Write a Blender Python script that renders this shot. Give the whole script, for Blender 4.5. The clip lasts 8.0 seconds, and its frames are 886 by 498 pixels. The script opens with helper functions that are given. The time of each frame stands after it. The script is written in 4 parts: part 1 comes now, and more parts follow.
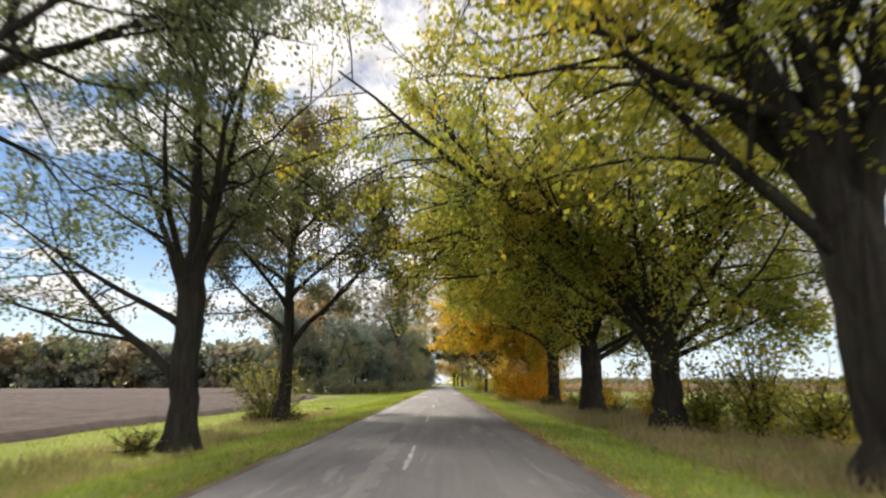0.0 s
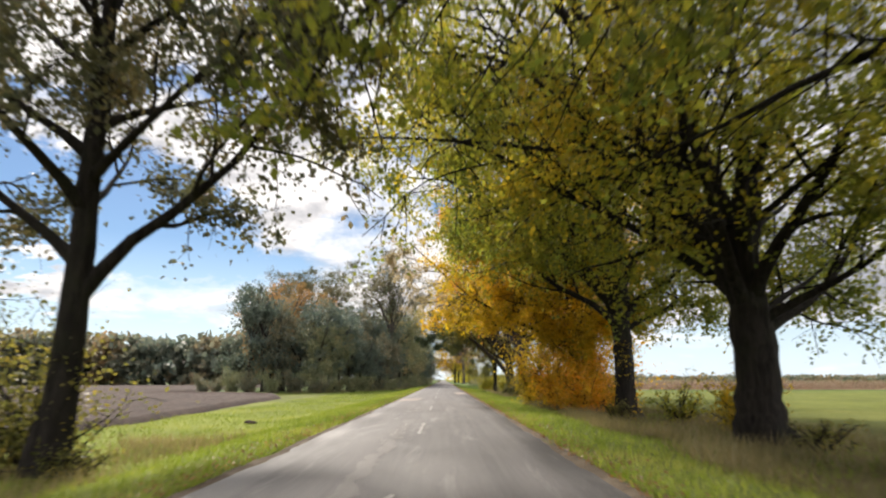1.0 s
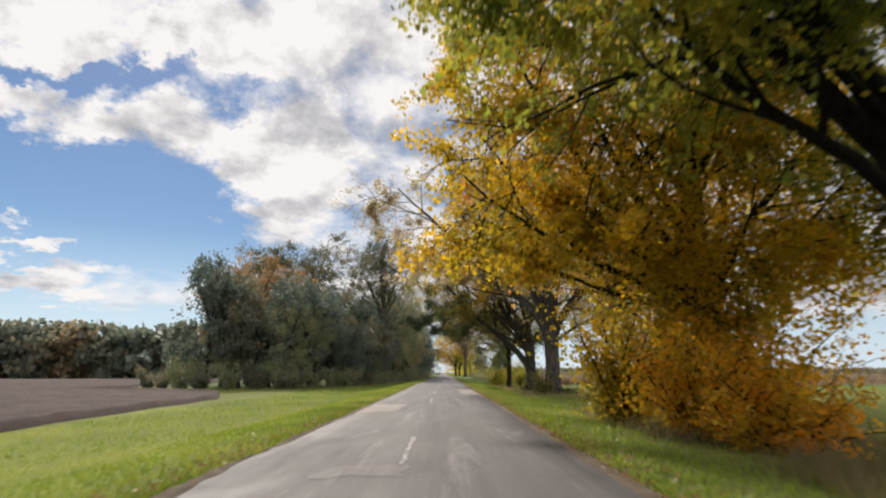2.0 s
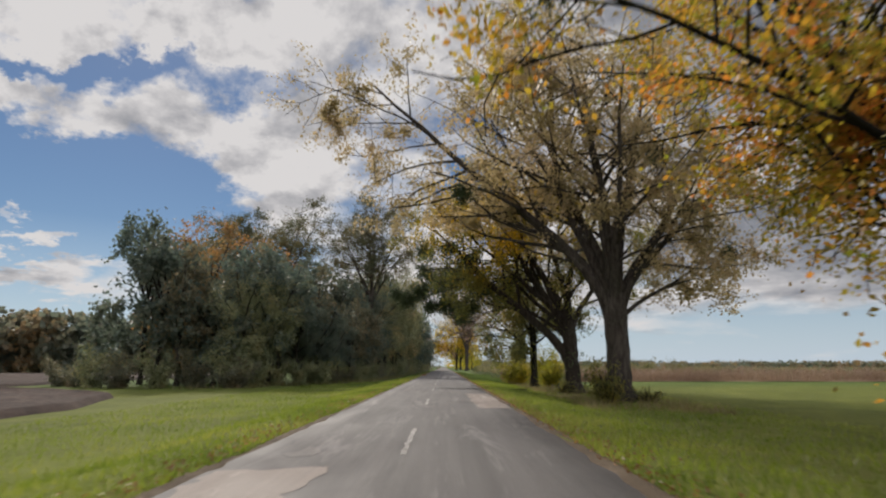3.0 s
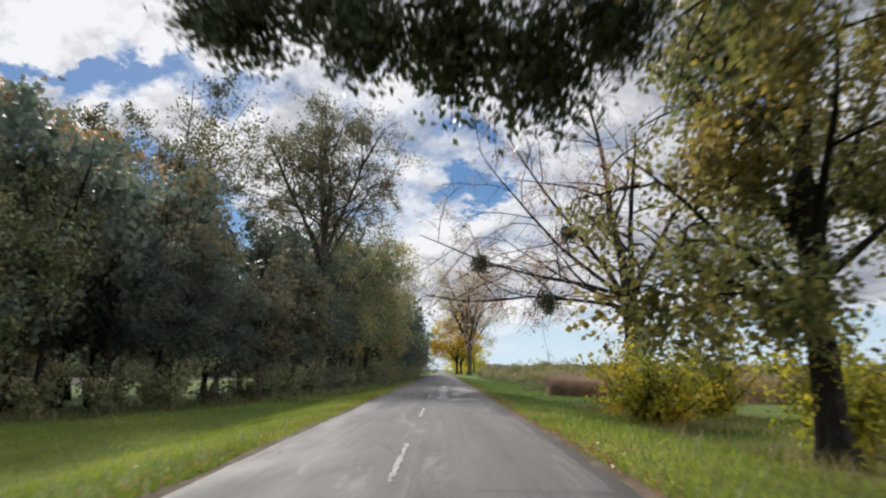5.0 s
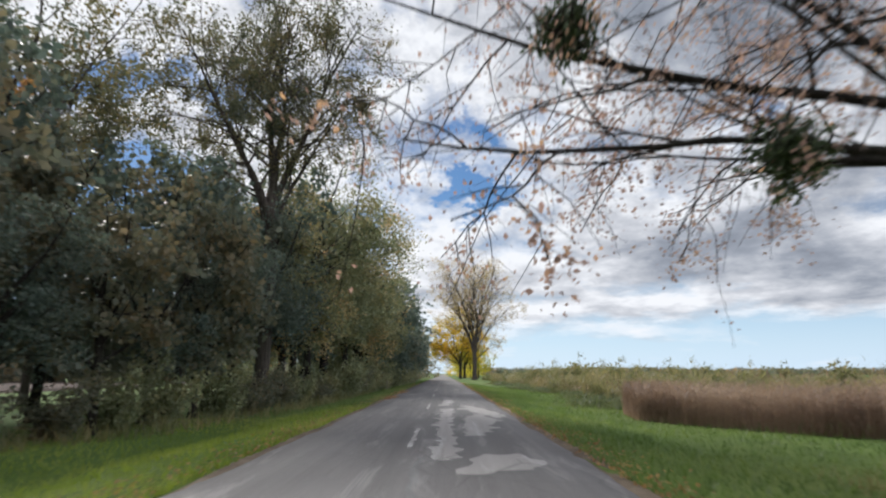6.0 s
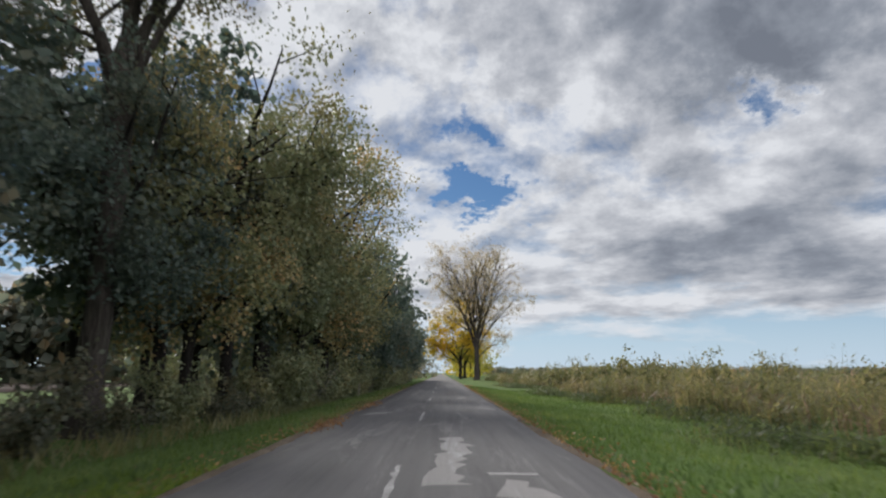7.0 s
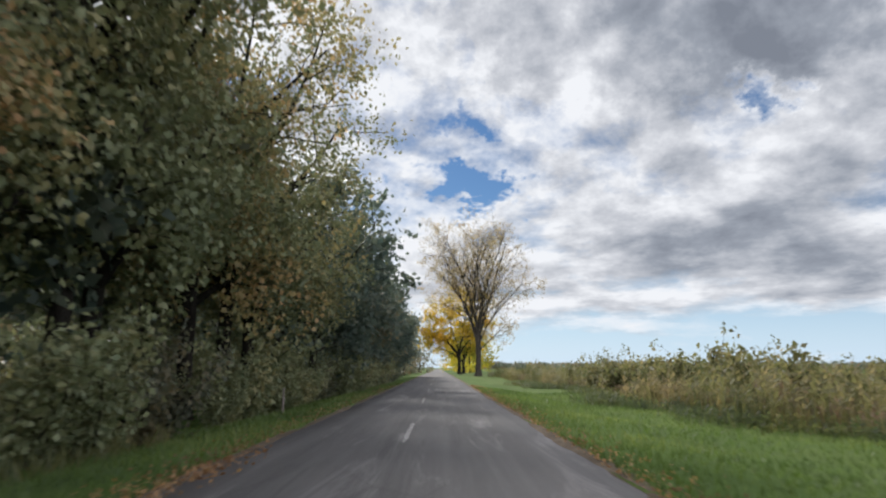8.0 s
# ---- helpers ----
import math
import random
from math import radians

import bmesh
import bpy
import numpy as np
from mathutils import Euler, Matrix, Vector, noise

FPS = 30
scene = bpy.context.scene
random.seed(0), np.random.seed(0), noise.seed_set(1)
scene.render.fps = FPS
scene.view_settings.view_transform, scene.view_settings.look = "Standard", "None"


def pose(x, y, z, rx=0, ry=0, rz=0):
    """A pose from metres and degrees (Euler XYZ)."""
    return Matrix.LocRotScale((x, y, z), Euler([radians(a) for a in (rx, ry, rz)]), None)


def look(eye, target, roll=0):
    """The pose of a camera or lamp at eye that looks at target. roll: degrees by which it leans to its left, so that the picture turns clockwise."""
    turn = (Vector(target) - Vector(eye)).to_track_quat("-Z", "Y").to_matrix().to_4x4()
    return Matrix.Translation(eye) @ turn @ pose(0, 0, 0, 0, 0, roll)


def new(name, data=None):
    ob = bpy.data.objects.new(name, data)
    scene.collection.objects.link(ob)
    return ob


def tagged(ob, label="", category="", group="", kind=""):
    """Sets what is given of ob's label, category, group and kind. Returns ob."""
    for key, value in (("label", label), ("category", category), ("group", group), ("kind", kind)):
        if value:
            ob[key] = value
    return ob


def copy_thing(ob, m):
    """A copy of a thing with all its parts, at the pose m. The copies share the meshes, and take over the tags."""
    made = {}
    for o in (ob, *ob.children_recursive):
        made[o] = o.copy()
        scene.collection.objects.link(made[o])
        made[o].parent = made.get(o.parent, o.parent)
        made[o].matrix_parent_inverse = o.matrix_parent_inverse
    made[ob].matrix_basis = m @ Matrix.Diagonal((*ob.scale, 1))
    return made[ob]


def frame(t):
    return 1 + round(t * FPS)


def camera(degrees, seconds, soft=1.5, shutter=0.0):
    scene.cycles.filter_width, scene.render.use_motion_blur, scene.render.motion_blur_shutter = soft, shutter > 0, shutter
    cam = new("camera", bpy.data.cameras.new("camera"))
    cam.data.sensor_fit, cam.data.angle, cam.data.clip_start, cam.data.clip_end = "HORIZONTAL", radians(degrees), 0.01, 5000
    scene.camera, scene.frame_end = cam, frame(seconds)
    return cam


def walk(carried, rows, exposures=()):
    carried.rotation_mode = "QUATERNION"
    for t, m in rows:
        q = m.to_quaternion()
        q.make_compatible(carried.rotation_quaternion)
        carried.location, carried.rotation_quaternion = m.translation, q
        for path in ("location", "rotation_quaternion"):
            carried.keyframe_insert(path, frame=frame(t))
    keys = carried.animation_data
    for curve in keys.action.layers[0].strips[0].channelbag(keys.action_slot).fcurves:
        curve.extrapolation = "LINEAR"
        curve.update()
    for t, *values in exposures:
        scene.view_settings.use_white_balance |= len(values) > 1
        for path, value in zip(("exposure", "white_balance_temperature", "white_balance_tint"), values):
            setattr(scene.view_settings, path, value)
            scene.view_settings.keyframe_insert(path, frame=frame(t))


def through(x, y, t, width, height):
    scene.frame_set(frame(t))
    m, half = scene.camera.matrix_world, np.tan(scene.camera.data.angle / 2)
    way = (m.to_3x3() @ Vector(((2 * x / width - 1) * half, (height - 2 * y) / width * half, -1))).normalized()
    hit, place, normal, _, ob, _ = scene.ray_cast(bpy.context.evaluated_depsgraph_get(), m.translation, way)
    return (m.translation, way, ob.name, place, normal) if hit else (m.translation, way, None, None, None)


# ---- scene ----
# ---- camera: a car on a straight country road, 18 m/s, lens 1.3 m over the asphalt ----
cam = camera(72, 8.0, soft=2.2, shutter=0.2)
PATH = [
    (0.0, 0.0, 0.00, 1.3, 102.39, 0.0, 0.11),
    (0.5, 0.0, 9.00, 1.3, 102.29, 0.0, 0.11),
    (1.0, 0.0, 18.00, 1.3, 102.08, 0.0, 0.11),
    (1.5, 0.0, 27.00, 1.3, 101.78, 0.0, 0.11),
    (3.0, 0.0, 54.00, 1.3, 100.86, 0.0, 0.11),
    (3.5, 0.0, 63.00, 1.3, 100.76, 0.0, -0.11),
    (4.0, 0.0, 72.00, 1.3, 100.91, 0.0, -0.21),
    (4.5, 0.0, 81.00, 1.3, 101.01, 0.0, -0.16),
    (6.0, 0.0, 108.00, 1.3, 101.52, 0.0, 0.11),
    (6.5, 0.0, 117.00, 1.3, 101.57, 0.0, 0.16),
    (7.0, 0.0, 126.00, 1.3, 101.47, 0.0, -0.05),
    (7.5, 0.0, 135.00, 1.3, 101.27, 0.0, -0.42),
    (8.0, 0.0, 144.00, 1.3, 101.01, 0.0, -0.37),
]
walk(cam, [(r[0], pose(*r[1:])) for r in PATH], exposures=[(0.0, 0.85, 6700, 12), (0.5, 1.05, 6650, 12), (1.0, 0.82, 6650, 12), (1.5, 0.62, 6600, 12), (3.0, -0.05, 6500, 12), (3.5, -0.15, 6350, 12), (4.5, 0.25, 6300, 11),
                                                         (6.0, 0.45, 6050, 10), (6.5, 0.2, 6050, 10), (7.0, 0.1, 6050, 10), (8.0, 0.38, 6100, 10)])

# ---- sky and sun ----
SUN_AZ, SUN_EL = radians(27), radians(37)      # azimuth to the left of the way ahead
SUN_DIR = Vector((-math.sin(SUN_AZ) * math.cos(SUN_EL), math.cos(SUN_AZ) * math.cos(SUN_EL), math.sin(SUN_EL)))


class Nodes:
    """Short hand for node trees."""

    def __init__(self, tree):
        self.tree = tree
        tree.nodes.clear()

    def add(self, kind, ins=None, operation="", data_type="", feature="", interpolation=""):
        n = self.tree.nodes.new(kind)
        if operation:
            n.operation = operation
        if data_type:
            n.data_type = data_type
        if feature:
            n.feature = feature
        if interpolation:
            n.interpolation_type = interpolation
        for k, v in (ins or {}).items():
            if isinstance(v, bpy.types.NodeSocket):
                self.tree.links.new(v, n.inputs[k])
            else:
                n.inputs[k].default_value = v
        return n

    def ramp(self, fac, stops):
        n = self.add("ShaderNodeValToRGB", {"Fac": fac})
        e = n.color_ramp.elements
        while len(e) < len(stops):
            e.new(0.5)
        for el, (p, c) in zip(e, stops):
            el.position = p
            el.color = (*c, 1) if isinstance(c, tuple) else (c, c, c, 1)
        return n.outputs["Color"]

    def math(self, op, a, b=0.0, clamp=False):
        n = self.add("ShaderNodeMath", {0: a, 1: b}, op)
        n.use_clamp = clamp
        return n.outputs[0]

    def mix(self, fac, a, b):
        n = self.add("ShaderNodeMix", data_type="RGBA")
        for i, v in ((0, fac), (6, a), (7, b)):
            if isinstance(v, bpy.types.NodeSocket):
                self.tree.links.new(v, n.inputs[i])
            else:
                n.inputs[i].default_value = v if i == 0 else (*v, 1)
        return n.outputs[2]

    def noise(self, vec, scale, detail=4, rough=0.55, distortion=0.0):
        return self.add("ShaderNodeTexNoise", {"Vector": vec, "Scale": scale, "Detail": detail, "Roughness": rough,
                                               "Distortion": distortion}).outputs["Fac"]

    def scaled(self, vec, s):
        return self.add("ShaderNodeMapping", {"Vector": vec, "Scale": s}).outputs["Vector"]


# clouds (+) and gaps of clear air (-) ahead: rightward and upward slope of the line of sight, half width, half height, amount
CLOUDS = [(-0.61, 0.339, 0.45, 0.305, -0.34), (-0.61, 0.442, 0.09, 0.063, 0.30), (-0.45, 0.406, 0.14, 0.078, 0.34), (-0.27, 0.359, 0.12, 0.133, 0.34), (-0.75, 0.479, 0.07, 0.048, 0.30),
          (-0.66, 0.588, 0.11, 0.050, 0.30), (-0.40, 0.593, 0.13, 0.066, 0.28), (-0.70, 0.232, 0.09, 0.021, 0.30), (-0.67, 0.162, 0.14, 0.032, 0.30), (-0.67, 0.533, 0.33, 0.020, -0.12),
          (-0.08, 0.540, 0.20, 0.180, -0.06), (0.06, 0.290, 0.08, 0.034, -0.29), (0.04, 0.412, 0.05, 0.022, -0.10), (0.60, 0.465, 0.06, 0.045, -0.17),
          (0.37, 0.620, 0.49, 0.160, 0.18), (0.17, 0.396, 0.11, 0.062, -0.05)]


def make_world():
    w = bpy.data.worlds.new("sky")
    scene.world = w
    w.use_nodes = True
    n = Nodes(w.node_tree)
    gen = n.add("ShaderNodeTexCoord").outputs["Generated"]
    air = n.add("ShaderNodeTexSky")
    air.sky_type, air.sun_disc, air.sun_elevation, air.sun_rotation = "NISHITA", False, SUN_EL, -SUN_AZ
    air.altitude, air.air_density, air.dust_density, air.ozone_density = 100.0, 1.0, 0.15, 3.0
    sky = air.outputs["Color"]
    sky = n.add("ShaderNodeVectorMath", {0: sky, 3: 0.057}, operation="SCALE").outputs[0]
    sky = n.add("ShaderNodeHueSaturation", {"Color": sky, "Saturation": 1.14}).outputs[0]
    x, y, z = n.add("ShaderNodeSeparateXYZ", {0: gen}).outputs
    # heaped clouds, flatter than wide; sampled twice, so that their upper edges are lit
    flat = n.math("MULTIPLY", n.math("LOGARITHM", n.math("ADD", n.math("MAXIMUM", z, 0.0), 0.07), math.e), 0.62)
    vec = n.add("ShaderNodeCombineXYZ", {0: x, 1: y, 2: flat}).outputs[0]
    higher = n.add("ShaderNodeVectorMath", {0: vec, 1: (-0.02, 0.0, 0.055)}, operation="ADD").outputs[0]
    shape = n.math("ADD", n.math("MULTIPLY", n.noise(vec, 3.6, 6, 0.5, 0.1), 0.5), n.math("MULTIPLY", n.noise(vec, 8.5, 10, 0.62, 0.1), 0.5))
    above = n.math("ADD", n.math("MULTIPLY", n.noise(higher, 3.6, 4, 0.5, 0.1), 0.5), n.math("MULTIPLY", n.noise(higher, 8.5, 5, 0.6, 0.1), 0.5))
    big = n.noise(vec, 1.5, 2, 0.5)
    cover = n.math("ADD", n.math("ADD", shape, n.math("MULTIPLY", n.math("SUBTRACT", big, 0.5), 0.35)), 0.035)
    low = n.add("ShaderNodeMapRange", {"Value": z, 1: 0.03, 2: 0.105, 3: -0.25, 4: 0.05}).outputs[0]
    cover = n.math("ADD", cover, low)
    # each cloud and gap at its place, with torn edges
    drift = n.add("ShaderNodeTexNoise", {"Vector": vec, "Scale": 8.0, "Detail": 6.0, "Roughness": 0.66}).outputs["Color"]
    drift = n.add("ShaderNodeVectorMath", {0: drift, 1: (0.5, 0.5, 0.5)}, operation="SUBTRACT").outputs[0]
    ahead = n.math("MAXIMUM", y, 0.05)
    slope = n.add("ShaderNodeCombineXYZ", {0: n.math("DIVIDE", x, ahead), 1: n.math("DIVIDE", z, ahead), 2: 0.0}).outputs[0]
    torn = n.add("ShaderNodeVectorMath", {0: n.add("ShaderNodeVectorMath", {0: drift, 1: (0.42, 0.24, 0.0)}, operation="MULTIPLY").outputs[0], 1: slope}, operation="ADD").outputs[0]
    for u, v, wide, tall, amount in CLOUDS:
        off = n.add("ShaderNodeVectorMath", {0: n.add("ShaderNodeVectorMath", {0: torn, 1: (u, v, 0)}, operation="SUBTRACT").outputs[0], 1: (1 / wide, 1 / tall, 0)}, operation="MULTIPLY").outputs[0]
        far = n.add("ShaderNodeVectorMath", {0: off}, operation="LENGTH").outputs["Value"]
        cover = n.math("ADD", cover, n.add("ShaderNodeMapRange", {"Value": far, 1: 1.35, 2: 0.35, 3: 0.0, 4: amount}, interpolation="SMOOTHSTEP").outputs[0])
    mask = n.ramp(cover, [(0.36, 0.0), (0.55, 1.0)])
    thick = n.add("ShaderNodeMapRange", {"Value": cover, 1: 0.48, 2: 0.90, 3: 0.0, 4: 1.0}).outputs[0]
    lit = n.math("MULTIPLY", n.math("SUBTRACT", shape, above), 3.7)
    heavy = n.add("ShaderNodeMapRange", {"Value": x, 1: -0.25, 2: 0.3, 3: 0.30, 4: 1.3}).outputs[0]      # heavier cloud to the right
    dark = n.math("SUBTRACT", n.math("MULTIPLY", thick, heavy), lit, True)
    cloud = n.ramp(dark, [(0.0, (0.71, 0.697, 0.685)), (0.3, (0.47, 0.468, 0.478)), (0.65, (0.265, 0.278, 0.305)), (1.0, (0.17, 0.182, 0.208))])
    # away from the sun the clouds turn their lit sides to the road; there, out of view, they are boosted up to 3.6
    # times as added fill for shaded sides
    side = n.add("ShaderNodeVectorMath", {0: gen, 1: tuple(SUN_DIR)}, operation="DOT_PRODUCT").outputs["Value"]
    front = n.add("ShaderNodeMapRange", {"Value": side, 1: 0.30, 2: -0.35, 3: 1.0, 4: 3.6}).outputs[0]
    cloud = n.add("ShaderNodeVectorMath", {0: cloud, 3: front}, operation="SCALE").outputs[0]
    # pale haze low over the horizon
    haze = n.add("ShaderNodeMapRange", {"Value": z, 1: -0.02, 2: 0.21, 3: 0.9, 4: 0.0}).outputs[0]
    pale = n.mix(haze, (0, 0, 0), (0.52, 0.64, 0.76))
    n.tree.links.new(sky, pale.node.inputs[6])
    sky = pale
    both = n.mix(mask, (0, 0, 0), cloud)
    both.node.inputs[6].default_value = (0, 0, 0, 1)
    n.tree.links.new(sky, both.node.inputs[6])
    bg = n.add("ShaderNodeBackground", {"Color": both, "Strength": 1.0})
    n.add("ShaderNodeOutputWorld", {"Surface": bg.outputs[0]})


make_world()
sun = new("sun", bpy.data.lights.new("sun", "SUN"))
sun.data.energy, sun.data.angle, sun.data.color = 4.2, radians(9.0), (1.0, 0.93, 0.82)
sun.matrix_world = look(SUN_DIR * 100, (0, 0, 0))


# ---- materials ----
def material(name):
    m = bpy.data.materials.new(name)
    m.use_nodes = True
    return m, Nodes(m.node_tree)


def finish(n, shader):
    n.add("ShaderNodeOutputMaterial", {"Surface": shader})


def leaf_material(name, colors, through=0.55, patch=0.35):
    """Leaves: each of its own shade, drifts of colour over the crown, light that comes through."""
    m, n = material(name)
    geo = n.add("ShaderNodeNewGeometry")
    pos = n.add("ShaderNodeTexCoord").outputs["Object"]
    one = geo.outputs["Random Per Island"]
    drift = n.noise(pos, patch, 3, 0.6)
    drift = n.add("ShaderNodeMapRange", {"Value": drift, 1: 0.32, 2: 0.68, 3: 0.0, 4: 1.0}).outputs[0]
    fac = n.math("ADD", n.math("MULTIPLY", one, 0.36), n.math("MULTIPLY", drift, 0.64))
    k = len(colors) - 1
    col = n.ramp(fac, [(0.12 + 0.76 * i / k, c) for i, c in enumerate(colors)])
    bright = n.add("ShaderNodeHueSaturation", {"Color": col, "Value": 2.5, "Saturation": 1.06}).outputs[0]
    base = n.add("ShaderNodeBsdfPrincipled", {"Base Color": col, "Roughness": 0.52, "Specular IOR Level": 0.4})
    back = n.add("ShaderNodeBsdfTranslucent", {"Color": bright})
    finish(n, n.add("ShaderNodeMixShader", {0: through, 1: base.outputs[0], 2: back.outputs[0]}).outputs[0])
    return m


def bark_material(name, dark, light):
    m, n = material(name)
    pos = n.add("ShaderNodeTexCoord").outputs["Object"]
    ridge = n.noise(n.scaled(pos, (8, 8, 1.2)), 1.0, 7, 0.68, 0.8)
    moss = n.noise(pos, 0.9, 4, 0.6)
    col = n.mix(n.ramp(ridge, [(0.35, 0.0), (0.62, 1.0)]), dark, light)
    col = n.mix(n.ramp(moss, [(0.5, 0.0), (0.72, 0.55)]), col, (0.028, 0.032, 0.018))
    bump = n.add("ShaderNodeBump", {"Height": ridge, "Strength": 1.0, "Distance": 0.1}).outputs[0]
    finish(n, n.add("ShaderNodeBsdfPrincipled", {"Base Color": col, "Roughness": 0.9, "Specular IOR Level": 0.15, "Normal": bump}).outputs[0])
    return m


def asphalt_material(name, dark, light, rough=0.72):
    m, n = material(name)
    pos = n.add("ShaderNodeTexCoord").outputs["Object"]
    lanes = n.noise(n.scaled(pos, (1.6, 0.06, 1)), 1.0, 4, 0.6)      # worn strips along the wheels' way
    stain = n.noise(n.scaled(pos, (1, 0.35, 1)), 0.6, 6, 0.65, 0.4)
    grit = n.noise(pos, 55, 2, 0.7)
    track = n.noise(n.scaled(pos, (5.5, 0.09, 1)), 1.0, 4, 0.65)
    fac = n.math("ADD", n.math("ADD", n.math("MULTIPLY", lanes, 0.38), n.math("MULTIPLY", stain, 0.34)), n.math("MULTIPLY", track, 0.28))
    col = n.mix(n.ramp(fac, [(0.36, 0.0), (0.64, 1.0)]), dark, light)
    col = n.mix(n.ramp(grit, [(0.4, 0.35), (0.6, 0.0)]), col, tuple(c * 0.45 for c in dark))
    # bleached, scoured places and damp dark ones
    bleach = n.noise(n.scaled(pos, (1.3, 0.16, 1)), 1.1, 7, 0.72, 0.6)
    col = n.mix(n.ramp(bleach, [(0.55, 0.0), (0.70, 0.75)]), col, tuple(min(c * 1.75, 0.4) for c in light))
    damp = n.noise(n.scaled(pos, (2.2, 0.11, 1)), 0.8, 6, 0.7, 0.3)
    col = n.mix(n.ramp(damp, [(0.54, 0.0), (0.68, 0.6)]), col, tuple(c * 0.7 for c in dark))
    crack = n.add("ShaderNodeTexVoronoi", {"Vector": n.scaled(pos, (1, 0.45, 1)), "Scale": 0.8}, feature="DISTANCE_TO_EDGE").outputs[0]
    some = n.noise(pos, 0.21, 2)
    line = n.math("MULTIPLY", n.ramp(crack, [(0.0, 1.0), (0.016, 0.0)]), n.ramp(some, [(0.52, 0.0), (0.62, 0.5)]))
    col = n.mix(line, col, (0.03, 0.03, 0.03))
    r = n.add("ShaderNodeMapRange", {"Value": stain, 1: 0.3, 2: 0.7, 3: rough - 0.14, 4: rough + 0.12}).outputs[0]
    h = n.math("ADD", n.math("MULTIPLY", grit, 0.3), n.math("MULTIPLY", stain, 1.0))
    bump = n.add("ShaderNodeBump", {"Height": h, "Strength": 0.5, "Distance": 0.02}).outputs[0]
    finish(n, n.add("ShaderNodeBsdfPrincipled", {"Base Color": col, "Roughness": r, "Normal": bump}).outputs[0])
    return m


def blotch_material(name, colors, scale, fine, rough=0.95, bump_m=0.04):
    m, n = material(name)
    pos = n.add("ShaderNodeTexCoord").outputs["Object"]
    a = n.noise(pos, scale, 5, 0.6, 0.3)
    b = n.noise(pos, fine, 4, 0.7)
    fac = n.math("ADD", n.math("MULTIPLY", a, 0.6), n.math("MULTIPLY", b, 0.4))
    k = len(colors) - 1
    col = n.ramp(fac, [(0.32 + 0.36 * i / k, c) for i, c in enumerate(colors)])
    bump = n.add("ShaderNodeBump", {"Height": b, "Strength": 0.8, "Distance": bump_m}).outputs[0]
    finish(n, n.add("ShaderNodeBsdfPrincipled", {"Base Color": col, "Roughness": rough, "Specular IOR Level": 0.2, "Normal": bump}).outputs[0])
    return m


def meadow_material(name):
    """Turf: green meadow, drier and browner between the roadside trees."""
    m, n = material(name)
    pos = n.add("ShaderNodeTexCoord").outputs["Object"]
    x, y, z = n.add("ShaderNodeSeparateXYZ", {0: pos}).outputs
    a = n.noise(pos, 0.12, 5, 0.6, 0.3)
    b = n.noise(pos, 7, 5, 0.75)
    mid = n.noise(n.scaled(pos, (1.0, 0.5, 1.0)), 0.9, 5, 0.65)
    fac = n.math("ADD", n.math("ADD", n.math("MULTIPLY", a, 0.36), n.math("MULTIPLY", mid, 0.34)), n.math("MULTIPLY", b, 0.30))
    old_green = n.ramp(fac, [(0.34, (0.058, 0.072, 0.014)), (0.5, (0.104, 0.122, 0.022)), (0.66, (0.17, 0.18, 0.038))])
    lime = n.ramp(fac, [(0.34, (0.10, 0.125, 0.016)), (0.5, (0.165, 0.20, 0.026)), (0.66, (0.25, 0.27, 0.045))])
    west = n.math("MULTIPLY", n.add("ShaderNodeMapRange", {"Value": x, 1: -3.0, 2: -5.0, 3: 0.0, 4: 1.0}).outputs[0], n.add("ShaderNodeMapRange", {"Value": y, 1: 75.0, 2: 50.0, 3: 0.0, 4: 1.0}).outputs[0])
    green = n.mix(west, (0, 0, 0), lime)
    n.tree.links.new(old_green, green.node.inputs[6])
    lush = n.ramp(fac, [(0.34, (0.036, 0.062, 0.014)), (0.5, (0.062, 0.105, 0.02)), (0.66, (0.11, 0.15, 0.036))])
    north = n.add("ShaderNodeMapRange", {"Value": y, 1: 98.0, 2: 122.0, 3: 0.0, 4: 1.0}).outputs[0]
    both = n.mix(north, (0, 0, 0), lush)
    n.tree.links.new(green, both.node.inputs[6])
    green = both
    dry = n.ramp(fac, [(0.34, (0.075, 0.058, 0.026)), (0.5, (0.128, 0.105, 0.045)), (0.66, (0.20, 0.165, 0.08))])
    px = n.math("MULTIPLY", n.add("ShaderNodeMapRange", {"Value": x, 1: 4.2, 2: 6.0, 3: 0.0, 4: 1.0}).outputs[0], n.add("ShaderNodeMapRange", {"Value": x, 1: 16.0, 2: 11.0, 3: 0.15, 4: 1.0}).outputs[0])
    py = n.add("ShaderNodeMapRange", {"Value": y, 1: 58.0, 2: 46.0, 3: 0.12, 4: 1.0}).outputs[0]
    p = n.math("MULTIPLY", n.math("MULTIPLY", px, py), n.ramp(n.noise(pos, 0.35, 4), [(0.3, 0.3), (0.55, 1.0)]))
    bump = n.add("ShaderNodeBump", {"Height": b, "Strength": 0.9, "Distance": 0.08}).outputs[0]
    finish(n, n.add("ShaderNodeBsdfPrincipled", {"Base Color": n.mix(p, green, dry), "Roughness": 0.95, "Normal": bump,
                                                 "Specular IOR Level": 0.15}).outputs[0])
    return m


